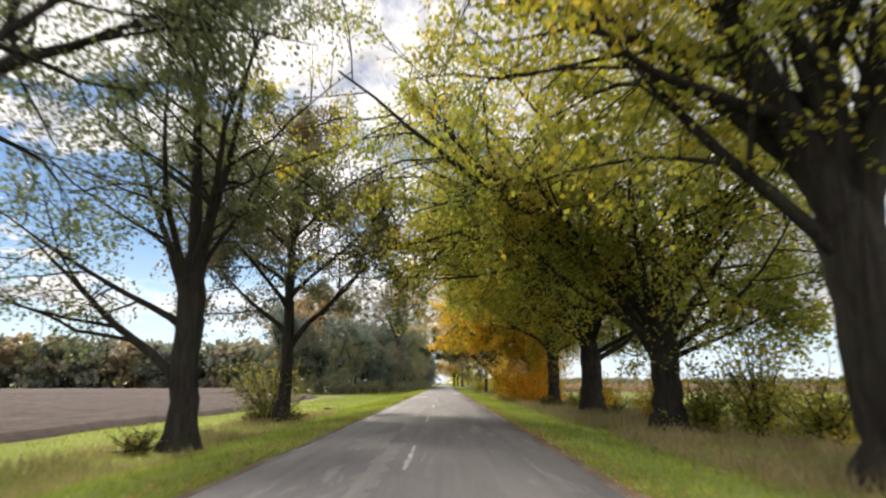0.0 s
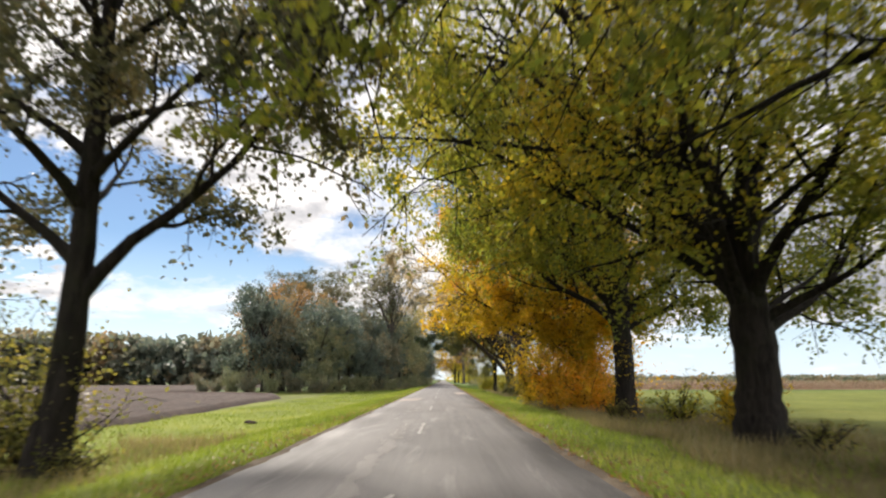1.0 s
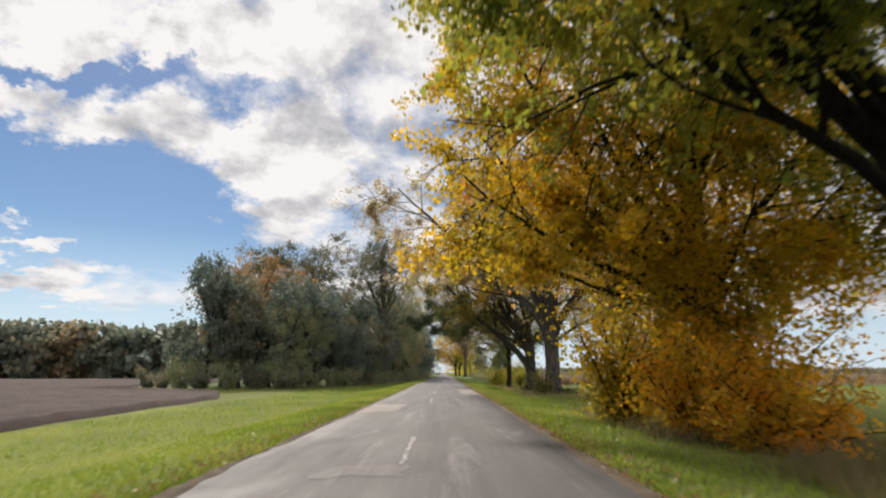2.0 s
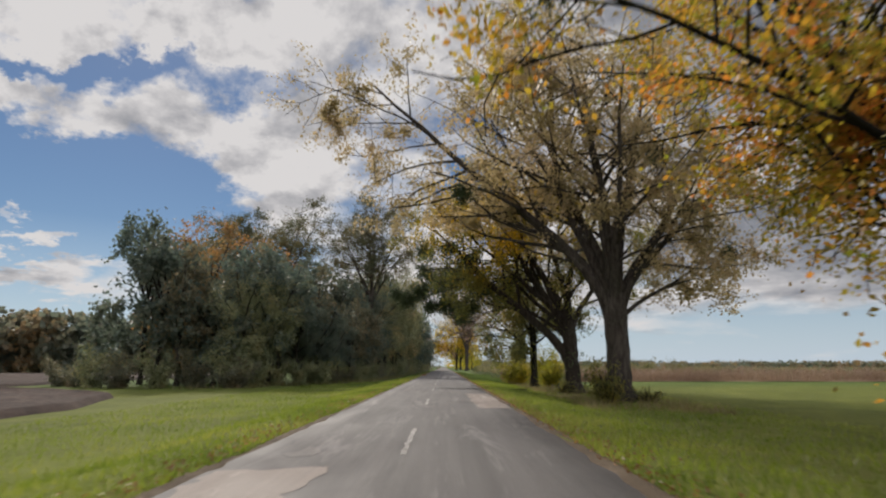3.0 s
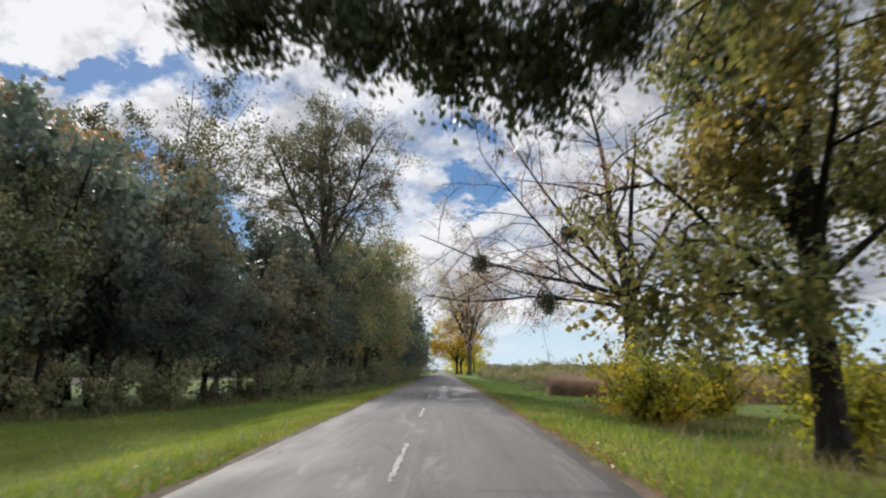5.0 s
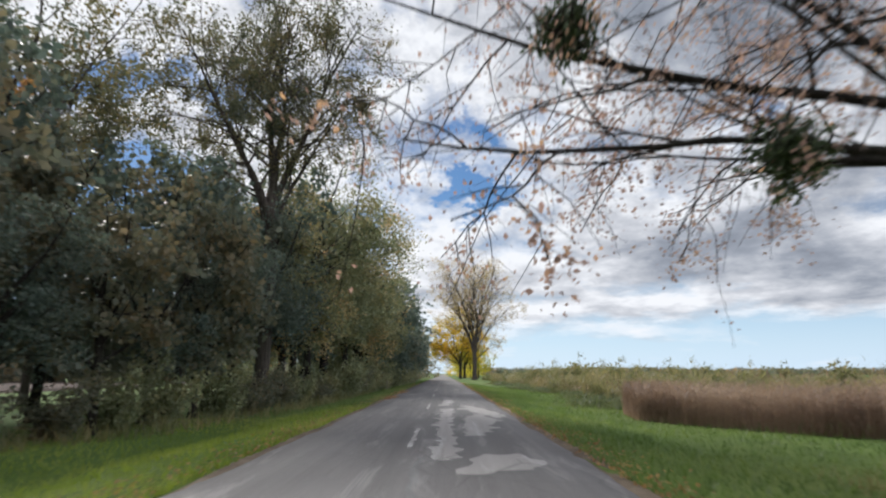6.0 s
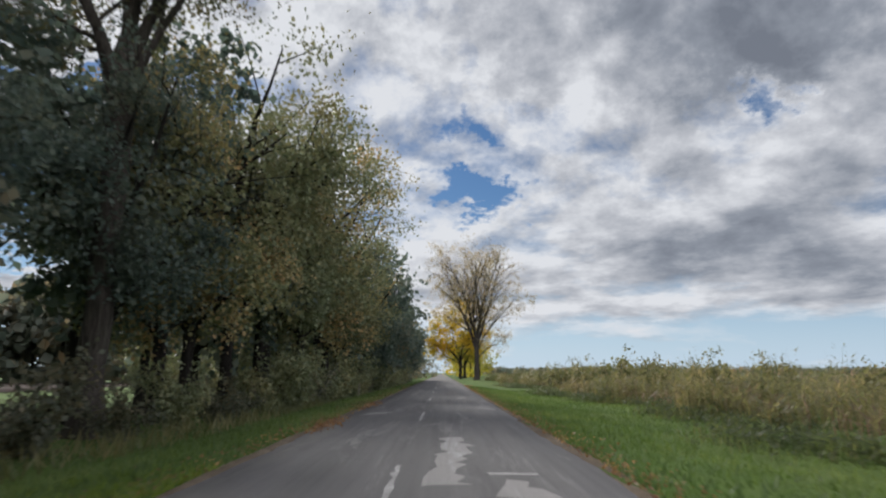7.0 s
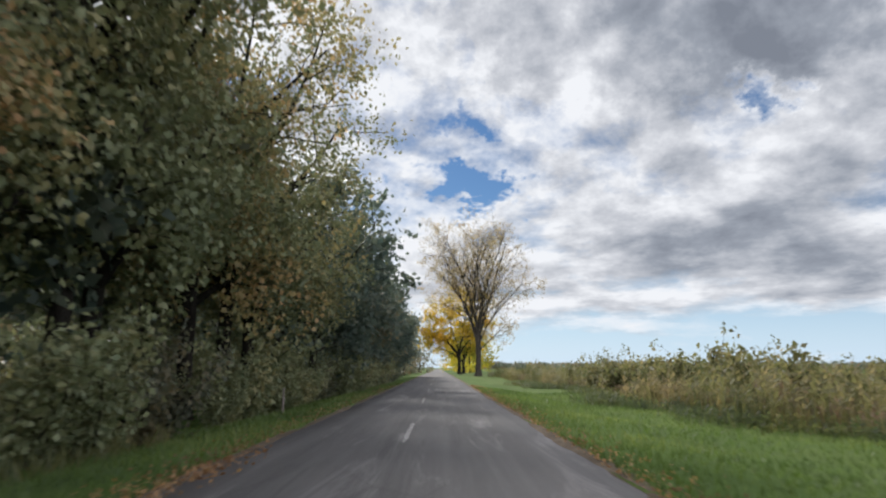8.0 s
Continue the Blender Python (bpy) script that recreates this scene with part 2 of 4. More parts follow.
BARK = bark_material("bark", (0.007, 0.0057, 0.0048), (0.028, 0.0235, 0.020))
BARK_OLD = bark_material("old_bark", (0.014, 0.0115, 0.0095), (0.062, 0.050, 0.041))
BARK_GREY = bark_material("grey_bark", (0.019, 0.016, 0.0135), (0.078, 0.066, 0.056))
ASPHALT = asphalt_material("old_asphalt", (0.050, 0.0465, 0.048), (0.117, 0.109, 0.110), 0.8)
ASPHALT_PALE = asphalt_material("pale_asphalt", (0.16, 0.132, 0.118), (0.255, 0.213, 0.192), 0.8)
ASPHALT_FADED = asphalt_material("faded_asphalt", (0.082, 0.075, 0.074), (0.165, 0.153, 0.150), 0.8)
ASPHALT_WORN = asphalt_material("scoured_asphalt", (0.18, 0.169, 0.164), (0.28, 0.264, 0.257), 0.8)
ASPHALT_DARK = asphalt_material("dark_asphalt", (0.05, 0.05, 0.052), (0.09, 0.088, 0.09))
PAINT = blotch_material("worn_road_paint", [(0.11, 0.105, 0.10), (0.26, 0.25, 0.245), (0.44, 0.43, 0.42)], 1.6, 24, 0.7, 0.004)
MEADOW = meadow_material("meadow_turf")
SOIL = blotch_material("ploughed_soil", [(0.015, 0.0085, 0.0065), (0.036, 0.021, 0.0165), (0.070, 0.044, 0.035)], 0.5, 5, 0.95, 0.12)
GRAVEL = blotch_material("shoulder_gravel", [(0.05, 0.037, 0.025), (0.10, 0.075, 0.052), (0.18, 0.145, 0.11)], 1.2, 22, 0.95, 0.03)
STUBBLE = blotch_material("straw_ground", [(0.09, 0.06, 0.038), (0.16, 0.115, 0.07), (0.24, 0.18, 0.11)], 0.3, 4, 0.95, 0.1)

L_DARK = leaf_material("leaf_dark_green", [(0.030, 0.044, 0.022), (0.054, 0.068, 0.027), (0.092, 0.090, 0.03)], 0.5)
L_GREEN = leaf_material("leaf_green", [(0.055, 0.072, 0.015), (0.118, 0.125, 0.022), (0.21, 0.168, 0.027)], 0.7)
L_OLIVE = leaf_material("leaf_olive", [(0.07, 0.088, 0.015), (0.16, 0.15, 0.022), (0.29, 0.205, 0.028)], 0.64)
L_GOLD = leaf_material("leaf_gold", [(0.11, 0.105, 0.014), (0.27, 0.19, 0.022), (0.40, 0.245, 0.03)], 0.62)
L_ORANGE = leaf_material("leaf_orange", [(0.22, 0.17, 0.022), (0.40, 0.235, 0.03), (0.50, 0.215, 0.035)], 0.55, 0.7)
L_AMBER = leaf_material("leaf_amber", [(0.11, 0.125, 0.018), (0.22, 0.155, 0.026), (0.36, 0.135, 0.04)], 0.55, 0.6)
L_DUSK = leaf_material("leaf_dusky_olive", [(0.032, 0.038, 0.022), (0.058, 0.058, 0.028), (0.105, 0.078, 0.032)], 0.45)
L_BRONZE = leaf_material("leaf_bronze_green", [(0.045, 0.055, 0.022), (0.085, 0.082, 0.028), (0.15, 0.11, 0.032)])
# greens greyed towards blue: distance haze is mixed into the leaf colour
L_FAR = leaf_material("leaf_far_wood", [(0.055, 0.075, 0.06), (0.09, 0.094, 0.066), (0.165, 0.11, 0.055)], 0.45, 0.045)
L_RUSSET = leaf_material("leaf_russet", [(0.085, 0.07, 0.03), (0.15, 0.095, 0.04), (0.24, 0.12, 0.045)], 0.5)
# brown-olive leaves, their colour lightened to offset the shade on the wood's edge
L_EDGE_LIT = leaf_material("leaf_edge_olive_lit", [(0.145, 0.155, 0.072), (0.24, 0.19, 0.085), (0.36, 0.215, 0.105)], 0.32, 0.25)
L_DULL = leaf_material("leaf_dull_olive", [(0.05, 0.058, 0.018), (0.10, 0.095, 0.024), (0.18, 0.135, 0.03)])
L_BROWN = leaf_material("leaf_brown_gold", [(0.135, 0.112, 0.054), (0.20, 0.16, 0.085), (0.28, 0.21, 0.125)], 0.6)
L_RUST = leaf_material("leaf_rust", [(0.12, 0.088, 0.074), (0.175, 0.115, 0.092), (0.25, 0.16, 0.088)])
# dark green with extra blue: the bluish haze over the wood is put into the colour
L_FOREST_HAZED = leaf_material("leaf_forest_hazed", [(0.043, 0.062, 0.054), (0.064, 0.083, 0.064), (0.100, 0.103, 0.068)], 0.38)
# lighter copy of the forest green: brightness of the edge put into the colour
L_EDGE_GREEN_LIT = leaf_material("leaf_edge_green_lit", [(0.096, 0.116, 0.062), (0.140, 0.150, 0.072), (0.205, 0.175, 0.08)], 0.22, 0.3)
# bronze leaves, blue raised here too to carry the haze
L_FOREST_WARM_HAZED = leaf_material("leaf_forest_warm_hazed", [(0.055, 0.066, 0.048), (0.088, 0.086, 0.054), (0.148, 0.11, 0.057)], 0.42)
L_MISTLETOE = leaf_material("leaf_mistletoe", [(0.016, 0.030, 0.013), (0.028, 0.045, 0.016), (0.042, 0.06, 0.02)], 0.15)
GRASS = leaf_material("grass_blade", [(0.06, 0.088, 0.013), (0.115, 0.15, 0.02), (0.20, 0.205, 0.05)], 0.4, 0.2)
GRASS_LUSH = leaf_material("lush_grass_blade", [(0.036, 0.060, 0.016), (0.062, 0.094, 0.022), (0.115, 0.138, 0.04)], 0.4, 0.2)
GRASS_DRY = leaf_material("dry_grass_blade", [(0.075, 0.07, 0.027), (0.135, 0.112, 0.048), (0.21, 0.17, 0.085)], 0.35, 0.3)
STRAW = leaf_material("dry_stalk", [(0.075, 0.048, 0.034), (0.135, 0.092, 0.064), (0.22, 0.162, 0.11)], 0.35, 0.15)
WEED = leaf_material("weed_leaf", [(0.050, 0.060, 0.026), (0.108, 0.106, 0.042), (0.20, 0.155, 0.078)], 0.4, 0.25)
LITTER = leaf_material("fallen_leaf", [(0.11, 0.055, 0.03), (0.20, 0.11, 0.05), (0.32, 0.20, 0.08)], 0.2, 0.5)


# ---- mesh helpers ----
def mesh_of(name, verts, faces, mat, smooth=False):
    me = bpy.data.meshes.new(name)
    me.from_pydata([tuple(v) for v in verts], [], faces)
    if smooth:
        me.shade_smooth()
    me.materials.append(mat)
    return me


def mesh_np(name, verts, loops, mat):
    """A mesh from arrays: verts (n, 3), loops (faces, corners)."""
    me = bpy.data.meshes.new(name)
    f, k = loops.shape
    me.vertices.add(len(verts))
    me.vertices.foreach_set("co", verts.astype(np.float32).ravel())
    me.loops.add(f * k)
    me.loops.foreach_set("vertex_index", loops.astype(np.int32).ravel())
    me.polygons.add(f)
    me.polygons.foreach_set("loop_start", np.arange(0, f * k, k, dtype=np.int32))
    me.update(calc_edges=True)
    me.materials.append(mat)
    return me


def child(name, me, parent, label=""):
    ob = new(name, me)
    ob.parent = parent
    return tagged(ob, label)


def unit(v):
    return v / np.maximum(np.linalg.norm(v, axis=-1, keepdims=True), 1e-9)


def leaves(rng, at, size, out=None, width=0.36):
    """Folded leaves, one quad each, at the given places."""
    k = len(at)
    a = rng.normal(size=(k, 3))
    a[:, 2] -= 0.35
    if out is not None:
        a += out
    a = unit(a)
    b = unit(np.cross(a, rng.normal(size=(k, 3))))
    c = np.cross(a, b)
    s = (size * rng.uniform(0.6, 1.35, k))[:, None]
    v = np.empty((k, 4, 3))
    v[:, 0] = at
    v[:, 1] = at + a * s * 0.45 + b * s * width + c * s * 0.12
    v[:, 2] = at + a * s
    v[:, 3] = at + a * s * 0.45 - b * s * width + c * s * 0.12
    return v.reshape(-1, 3), np.arange(k * 4).reshape(-1, 4)


class Tubes:
    """Tapered branches gathered into one mesh."""

    def __init__(self):
        self.v, self.f = [], []

    def add(self, pts, radii, sides):
        base = len(self.v)
        pts = np.asarray(pts)
        t = unit(np.gradient(pts, axis=0))
        ref = np.array((0.3, 1.0, 0.2)) if abs(t[0][2]) > 0.7 else np.array((0.1, 0.2, 1.0))
        u = unit(np.cross(t, ref))
        w = np.cross(t, u)
        ang = np.arange(sides) * 2 * math.pi / sides
        ring = pts[:, None] + np.asarray(radii)[:, None, None] * (np.cos(ang)[None, :, None] * u[:, None] + np.sin(ang)[None, :, None] * w[:, None])
        self.v.extend(ring.reshape(-1, 3))
        for i in range(len(pts) - 1):
            for j in range(sides):
                k = (j + 1) % sides
                a = base + i * sides
                self.f.append((a + j, a + k, a + sides + k, a + sides + j))
        self.f.append(tuple(base + (len(pts) - 1) * sides + j for j in range(sides)))

    def mesh(self, name, mat):
        return mesh_of(name, self.v, self.f, mat, True)


def way(az, el):
    az, el = radians(az), radians(el)
    return np.array((math.cos(az) * math.cos(el), math.sin(az) * math.cos(el), math.sin(el)))


def bough(rng, start, d, length, r0, r1, steps, wobble, lift):
    """A crooked line of points from start; lift bends it up or down."""
    pts, d = [np.array(start, float)], np.array(d, float)
    for i in range(steps):
        d = unit(d + rng.normal(size=3) * wobble + np.array((0, 0, lift)))
        pts.append(pts[-1] + d * length / steps)
    return np.array(pts), np.linspace(r0, r1, steps + 1)


def limb_line(rng, start, d, length, r):
    """A main limb: it leaves the trunk steeply, with a thick foot, and bends out into its own way."""
    pts, cur, out = [np.array(start, float)], np.array(d, float), 0.03 if d[2] > 0.64 else 0.045
    for i in range(10):
        cur = unit(cur + rng.normal(size=3) * (0.085 if r > 0.14 else 0.05) + np.array((0, 0, out)))
        up = min(0.62, r * 2.2) * max(0.0, 1 - i / 2.6) ** 1.3
        pts.append(pts[-1] + unit(cur * (1 - up) + np.array((0, 0, up))) * length / 10)
    s = np.linspace(0, 1, 11)
    return np.array(pts), r * (1 - 0.84 * s ** 0.9) * (1 + 0.5 * np.exp(-s * length / 0.55))


def tree(name, at, label, height, radius, limbs, leaf, bark, seed, count=36000, leaf_size=0.17, lean=(0, 0), category="tree",
         group="", kids=(8, 6, 4), droop=-0.05, spread=1.0, fork=4.5, twig=1.0, low_leaf=0.0, simple=False, taper=0.0, hang=0, alt=(), thin=1.0):
    """A tree: flared trunk, main limbs as parts, branches, and a crown of leaves on its twigs.
    limbs: rows of start height, azimuth (0 right of the road, 90 ahead), elevation, length, radius.
    alt: rows of another leaf material, its label, and a test that tells where in the crown it grows."""
    rng = np.random.default_rng(seed)
    top = new(name)
    top.location = at
    tagged(top, label, category, group)
    # trunk, with a flare at the ground and a fork where the limbs part
    steps = 15
    zs = np.linspace(-0.35, fork + 0.4, steps)
    pts = np.stack([lean[0] * zs / fork + rng.normal(size=steps) * 0.035, lean[1] * zs / fork + rng.normal(size=steps) * 0.035, zs], 1)
    rad = radius * (0.84 + 0.62 * np.exp(-np.maximum(zs, -0.1) * 2.2) + 0.06 * np.exp(-(fork - zs) ** 2)) * (1 - taper * np.clip(zs / fork, 0, 1))
    rad = rad * np.interp(zs, [fork - 0.7, fork + 0.4], [1.0, 0.62])
    body = Tubes()
    body.add(pts, rad, 22)
    ang = np.arctan2(*(np.array(body.v)[:, :2] - np.repeat(pts[:, :2], 22, 0)).T)
    swell = 1 + 0.10 * np.sin(ang * 5 + seed) * np.exp(-np.repeat(zs, 22) * 0.7) + 0.045 * np.sin(ang * 3 + seed * 1.7) + 0.035 * np.sin(ang * 7 + np.repeat(zs, 22) * 0.6) + rng.normal(size=len(ang)) * 0.02
    v = np.array(body.v)
    c = np.repeat(pts, 22, 0)
    body.v = list(c + (v - c) * swell[:, None])
    child("trunk", body.mesh("trunk", bark), top)
    tips, weight, loose = [], [], Tubes()
    floor_at = lambda q: low_leaf if at[0] < 0 or at[0] + q[0] < 4.6 else low_leaf * 0.5
    axis = lambda z: np.array((lean[0] * z / fork, lean[1] * z / fork, z))
    for z0, az, el, length, r in limbs:
        limb, fine = Tubes(), Tubes()
        d = way(az, el)
        p, rr = limb_line(rng, axis(min(z0, fork + 0.2) - min(0.8, r * 2.0)), d, length, r)
        rr[0] = min(rr[0], radius * 0.6 * (1 - taper * min(1.0, z0 / fork)))
        rr[1] = min(rr[1], r * 1.15)
        limb.add(p[::2] if simple else p, rr[::2] if simple else rr, 5 if simple else 8)
        n1 = max(4, int(kids[0] * length / 8))
        for i in range(n1):
            f = 0.22 + 0.76 * (i + rng.uniform(0, 0.8)) / n1
            j = f * 10
            a = p[int(j)] + (p[min(int(j) + 1, 10)] - p[int(j)]) * (j % 1)
            along = unit(p[min(int(j) + 1, 10)] - p[max(int(j) - 1, 0)])
            side = unit(np.cross(along, rng.normal(size=3)))
            d1 = unit(along * 0.62 + side * 0.85 * spread + np.array((0, 0, 0.08)))
            l1 = length * 0.52 * (1.12 - 0.6 * f) * rng.uniform(0.75, 1.2)
            p1, r1 = bough(rng, a, d1, l1, max(rr[int(j)] * 0.5, 0.03 * thin), 0.014 * thin, 6, 0.14, droop * 0.5)
            if p1[-1][2] < floor_at(p1[-1]) + 0.3:
                p1, r1 = bough(rng, a, unit(d1 * np.array((1, 1, 0.2)) + np.array((0, 0, 0.25))), l1 * 0.8, r1[0], 0.014, 6, 0.1, 0.06)
            fine.add(p1[::3] if simple else p1, r1[::3] if simple else r1, 3 if simple else 5)
            for q in range(kids[1]):
                thick = rng.gamma(0.9)
                g = 0.2 + 0.8 * (q + rng.uniform(0, 0.9)) / kids[1]
                b = p1[min(int(g * 6), 6)]
                along1 = unit(p1[min(int(g * 6) + 1, 6)] - p1[max(int(g * 6) - 1, 0)])
                d2 = unit(along1 * 0.6 + unit(np.cross(along1, rng.normal(size=3))) * 0.9)
                l2 = max(l1 * 0.45 * (1.15 - 0.6 * g), 0.5) * rng.uniform(0.7, 1.25)
                p2, r2 = bough(rng, b, d2, l2, 0.022 * thin, 0.008 * thin, 4, 0.2, droop)
                if min(p2[-1][2], p2[2][2]) < floor_at(p2[-1]):
                    continue
                fine.add(p2[::2], r2[::2], 3) if not simple else None
                for s in range(kids[2]):
                    c0 = p2[1 + s % 4]
                    d3 = unit(unit(p2[-1] - p2[0]) * 0.6 + unit(rng.normal(size=3)) * 0.9 + np.array((0, 0, droop * 3)))
                    e = c0 + d3 * rng.uniform(0.5, 1.2) * twig
                    if not simple and s % 2 == 0 and e[2] > floor_at(e) - 0.3:
                        fine.add(np.array((c0, e)), (0.009 * thin, 0.005 * thin), 3)
                    tips.append((c0, e))
                    weight.append(thick + 0.12)
        arm = child("limb", limb.mesh("limb", bark), top)
        tagged(child("branchwork", fine.mesh("branchwork", bark), arm), kind="stuff")
    for j in range(hang):
        c0 = tips[rng.integers(len(tips))][0]
        p, q = bough(rng, c0, (rng.normal() * 0.5, rng.normal() * 0.5, -0.5), rng.uniform(1.0, 2.4), 0.011, 0.004, 6, 0.16, -0.22)
        if p[-1][2] > 2.0:
            loose.add(p, q, 3)
            tips += [(p[i], p[i + 1]) for i in (2, 4)]
            weight += [0.5, 0.5]
    if hang:
        tagged(child("trailing_growth", loose.mesh("trailing_growth", bark), top), kind="stuff")
    tips, weight = np.array(tips), np.array(weight)
    if low_leaf:
        ok = tips[:, 1, 2] > np.where((at[0] < 0) | (at[0] + tips[:, 1, 0] < 4.6), low_leaf, low_leaf * 0.5)
        tips, weight = tips[ok], weight[ok]
    pick = rng.choice(len(tips), size=count, p=weight / weight.sum())
    f = rng.uniform(0.1, 1.1, count)[:, None]
    at_l = tips[pick, 0] * (1 - f) + tips[pick, 1] * f + rng.normal(size=(count, 3)) * 0.17 * twig
    for mat, look_like, test in alt:
        there = test(at_l + np.array(at), rng)
        v, l = leaves(rng, at_l[there], leaf_size)
        child("crown", mesh_np("crown", v, l, mat), top, look_like)
        at_l = at_l[~there]
    v, l = leaves(rng, at_l, leaf_size)
    child("crown", mesh_np("crown", v, l, leaf), top)
    return top


def around(x, y, z, rx, rz):
    """A test for part of a crown: a soft-edged ball round a place."""
    return lambda p, rng: ((p[:, 0] - x) / rx) ** 2 + ((p[:, 1] - y) / rx) ** 2 + ((p[:, 2] - z) / rz) ** 2 + rng.normal(size=len(p)) * 0.3 < 1


def bush(name, at, label, size, leaf, seed, count=6000, leaf_size=0.14, stems=16, group="", category="shrub", bark=None):
    """A bush of many thin stems from one root, leafy from near the ground to an uneven top. size: width, depth, height."""
    rng = np.random.default_rng(seed)
    top = new(name)
    top.location = at
    tagged(top, label, category, group)
    wood, tips = Tubes(), []
    for i in range(stems):
        az = 360 * i / stems + rng.uniform(-15, 15)
        el = rng.uniform(35, 85)
        d = way(az, el) * np.array((size[0] * 0.62, size[1] * 0.62, size[2])) * rng.uniform(0.7, 1.1)
        ln = np.linalg.norm(d)
        p, r = bough(rng, np.array((0, 0, -0.1)) + rng.normal(size=3) * 0.12, d / ln, ln, 0.035, 0.008, 6, 0.12, 0.0)
        wood.add(p, r, 4)
        for j in range(9):
            a = p[1 + j % 6]
            e = a + unit(unit(p[-1] - p[0]) * 0.7 + rng.normal(size=3) * 0.7) * ln * rng.uniform(0.12, 0.32)
            wood.add(np.array((a, (a + e) / 2 + rng.normal(size=3) * 0.04, e)), (0.012, 0.009, 0.005), 3)
            tips.append((a, e))
    tagged(child("woody_frame", wood.mesh("woody_frame", bark or BARK), top), kind="stuff")
    tips = np.array(tips)
    pick = rng.integers(len(tips), size=count)
    f = rng.uniform(0.0, 1.15, count)[:, None]
    p = tips[pick, 0] * (1 - f) + tips[pick, 1] * f + rng.normal(size=(count, 3)) * 0.07 * size[2]
    p[:, 2] = np.maximum(p[:, 2], 0.02)
    v, l = leaves(rng, p, leaf_size)
    child("crown", mesh_np("crown", v, l, leaf), top)
    return top


def ring(rng, k, low, high, first=0.0, el=(30, 65), length=(7, 10), r=0.2):
    """k limbs round the trunk, between two heights."""
    return [(low + (high - low) * rng.random(), first + 360 * i / k + rng.uniform(-18, 18), rng.uniform(*el), rng.uniform(*length), r * rng.uniform(0.75, 1.2))
            for i in range(k)]


# ---- ground, road and fields ----
ROAD_L, ROAD_R = -3.02, 2.15


def land(x, y):
    """Height of the ground: the road stands a little proud of the land on both sides."""
    d = np.where(x < 0, ROAD_L - x, x - ROAD_R)
    f = np.clip((d - 0.6) / 4.0, 0, 1)
    f = f * f * (3 - 2 * f)
    bumps = 0.05 * np.sin(x * 0.9 + y * 0.31) * np.sin(y * 0.43 - x * 0.2) * np.clip(d / 3, 0, 1)
    return np.where(d < 0.04, -0.16, -0.025 - np.where(x < 0, 0.58, 0.36) * f + bumps * (np.abs(x) < 200))


def grid_sheet(name, xs, ys, mat, lift=0.0, height=land):
    gx, gy = np.meshgrid(xs, ys)
    v = np.stack([gx, gy, height(gx, gy) + lift], -1).reshape(-1, 3)
    nx, ny = len(xs), len(ys)
    i = (np.arange(ny - 1)[:, None] * nx + np.arange(nx - 1)).ravel()
    me = mesh_np(name, v, np.stack([i, i + 1, i + nx + 1, i + nx], 1), mat)
    me.shade_smooth()
    return me


def steps_out(near, far, step, grow):
    out, d = [near], step
    while out[-1] < far:
        out.append(out[-1] + d)
        d *= grow
    return np.array(out)


xs = np.concatenate([-steps_out(-ROAD_L + 0.08, 3000, 0.4, 1.12)[::-1], [ROAD_L, -0.4, ROAD_R], steps_out(ROAD_R + 0.08, 3000, 0.4, 1.12)])
ys = np.concatenate([-steps_out(30, 600, 10, 1.4)[::-1], np.arange(-28, 280, 1.0), steps_out(280, 4000, 4, 1.2)])
tagged(new("ground", grid_sheet("ground", xs, ys, MEADOW)), "green meadow turf with drier grass between the roadside trees", "ground", kind="structure")

rng = np.random.default_rng(5)
ys = np.concatenate([np.arange(-30, 260, 0.5), np.arange(260, 900, 8)])
edge_l = ROAD_L + 0.07 * np.sin(ys * 0.7) * np.sin(ys * 0.23 + 1) + rng.normal(size=len(ys)) * 0.03
edge_r = ROAD_R + 0.07 * np.sin(ys * 0.6 + 2) * np.sin(ys * 0.19) + rng.normal(size=len(ys)) * 0.03
cols = np.linspace(0, 1, 9)
gx = edge_l[:, None] * (1 - cols) + edge_r[:, None] * cols
camber = 0.03 * (1 - (2 * cols - 1) ** 2) - 0.03
v = np.stack([gx, np.repeat(ys[:, None], 9, 1), np.repeat(camber[None], len(ys), 0) + 0.006], -1)
low = v[:, [0, 8]].copy()
low[:, :, 2] = -0.12
low[:, 0, 0] -= 0.02
low[:, 1, 0] += 0.02
v = np.concatenate([low[:, :1], v, low[:, 1:]], 1)
i = (np.arange(len(ys) - 1)[:, None] * 11 + np.arange(10)).ravel()
road_me = mesh_np("road", v.reshape(-1, 3), np.stack([i, i + 1, i + 12, i + 11], 1), ASPHALT)
road = tagged(new("road", road_me), "worn grey asphalt country road with frayed edges", "road", kind="structure")


def camber_at(x):
    c = (x - ROAD_L) / (ROAD_R - ROAD_L)
    return 0.03 * (1 - (2 * c - 1) ** 2) - 0.03


def flat_patch(name, outline, mat, lift, label="", seed=1, rag=0.05):
    """A thin ragged sheet on the road: outline is a few corners, walked round in short steps."""
    r = np.random.default_rng(seed)
    pts = []
    for a, b in zip(outline, outline[1:] + outline[:1]):
        k = max(2, int(math.dist(a, b) / 0.25))
        for j in range(k):
            f = j / k
            pts.append((a[0] + (b[0] - a[0]) * f + r.normal() * rag, a[1] + (b[1] - a[1]) * f + r.normal() * rag))
    me = bpy.data.meshes.new(name)
    bm = bmesh.new()
    bm.faces.new([bm.verts.new((x, y, camber_at(x) + 0.006 + lift)) for x, y in pts])
    bmesh.ops.triangulate(bm, faces=bm.faces[:])
    bm.to_mesh(me)
    bm.free()
    me.materials.append(mat)
    return child(name, me, road, label)


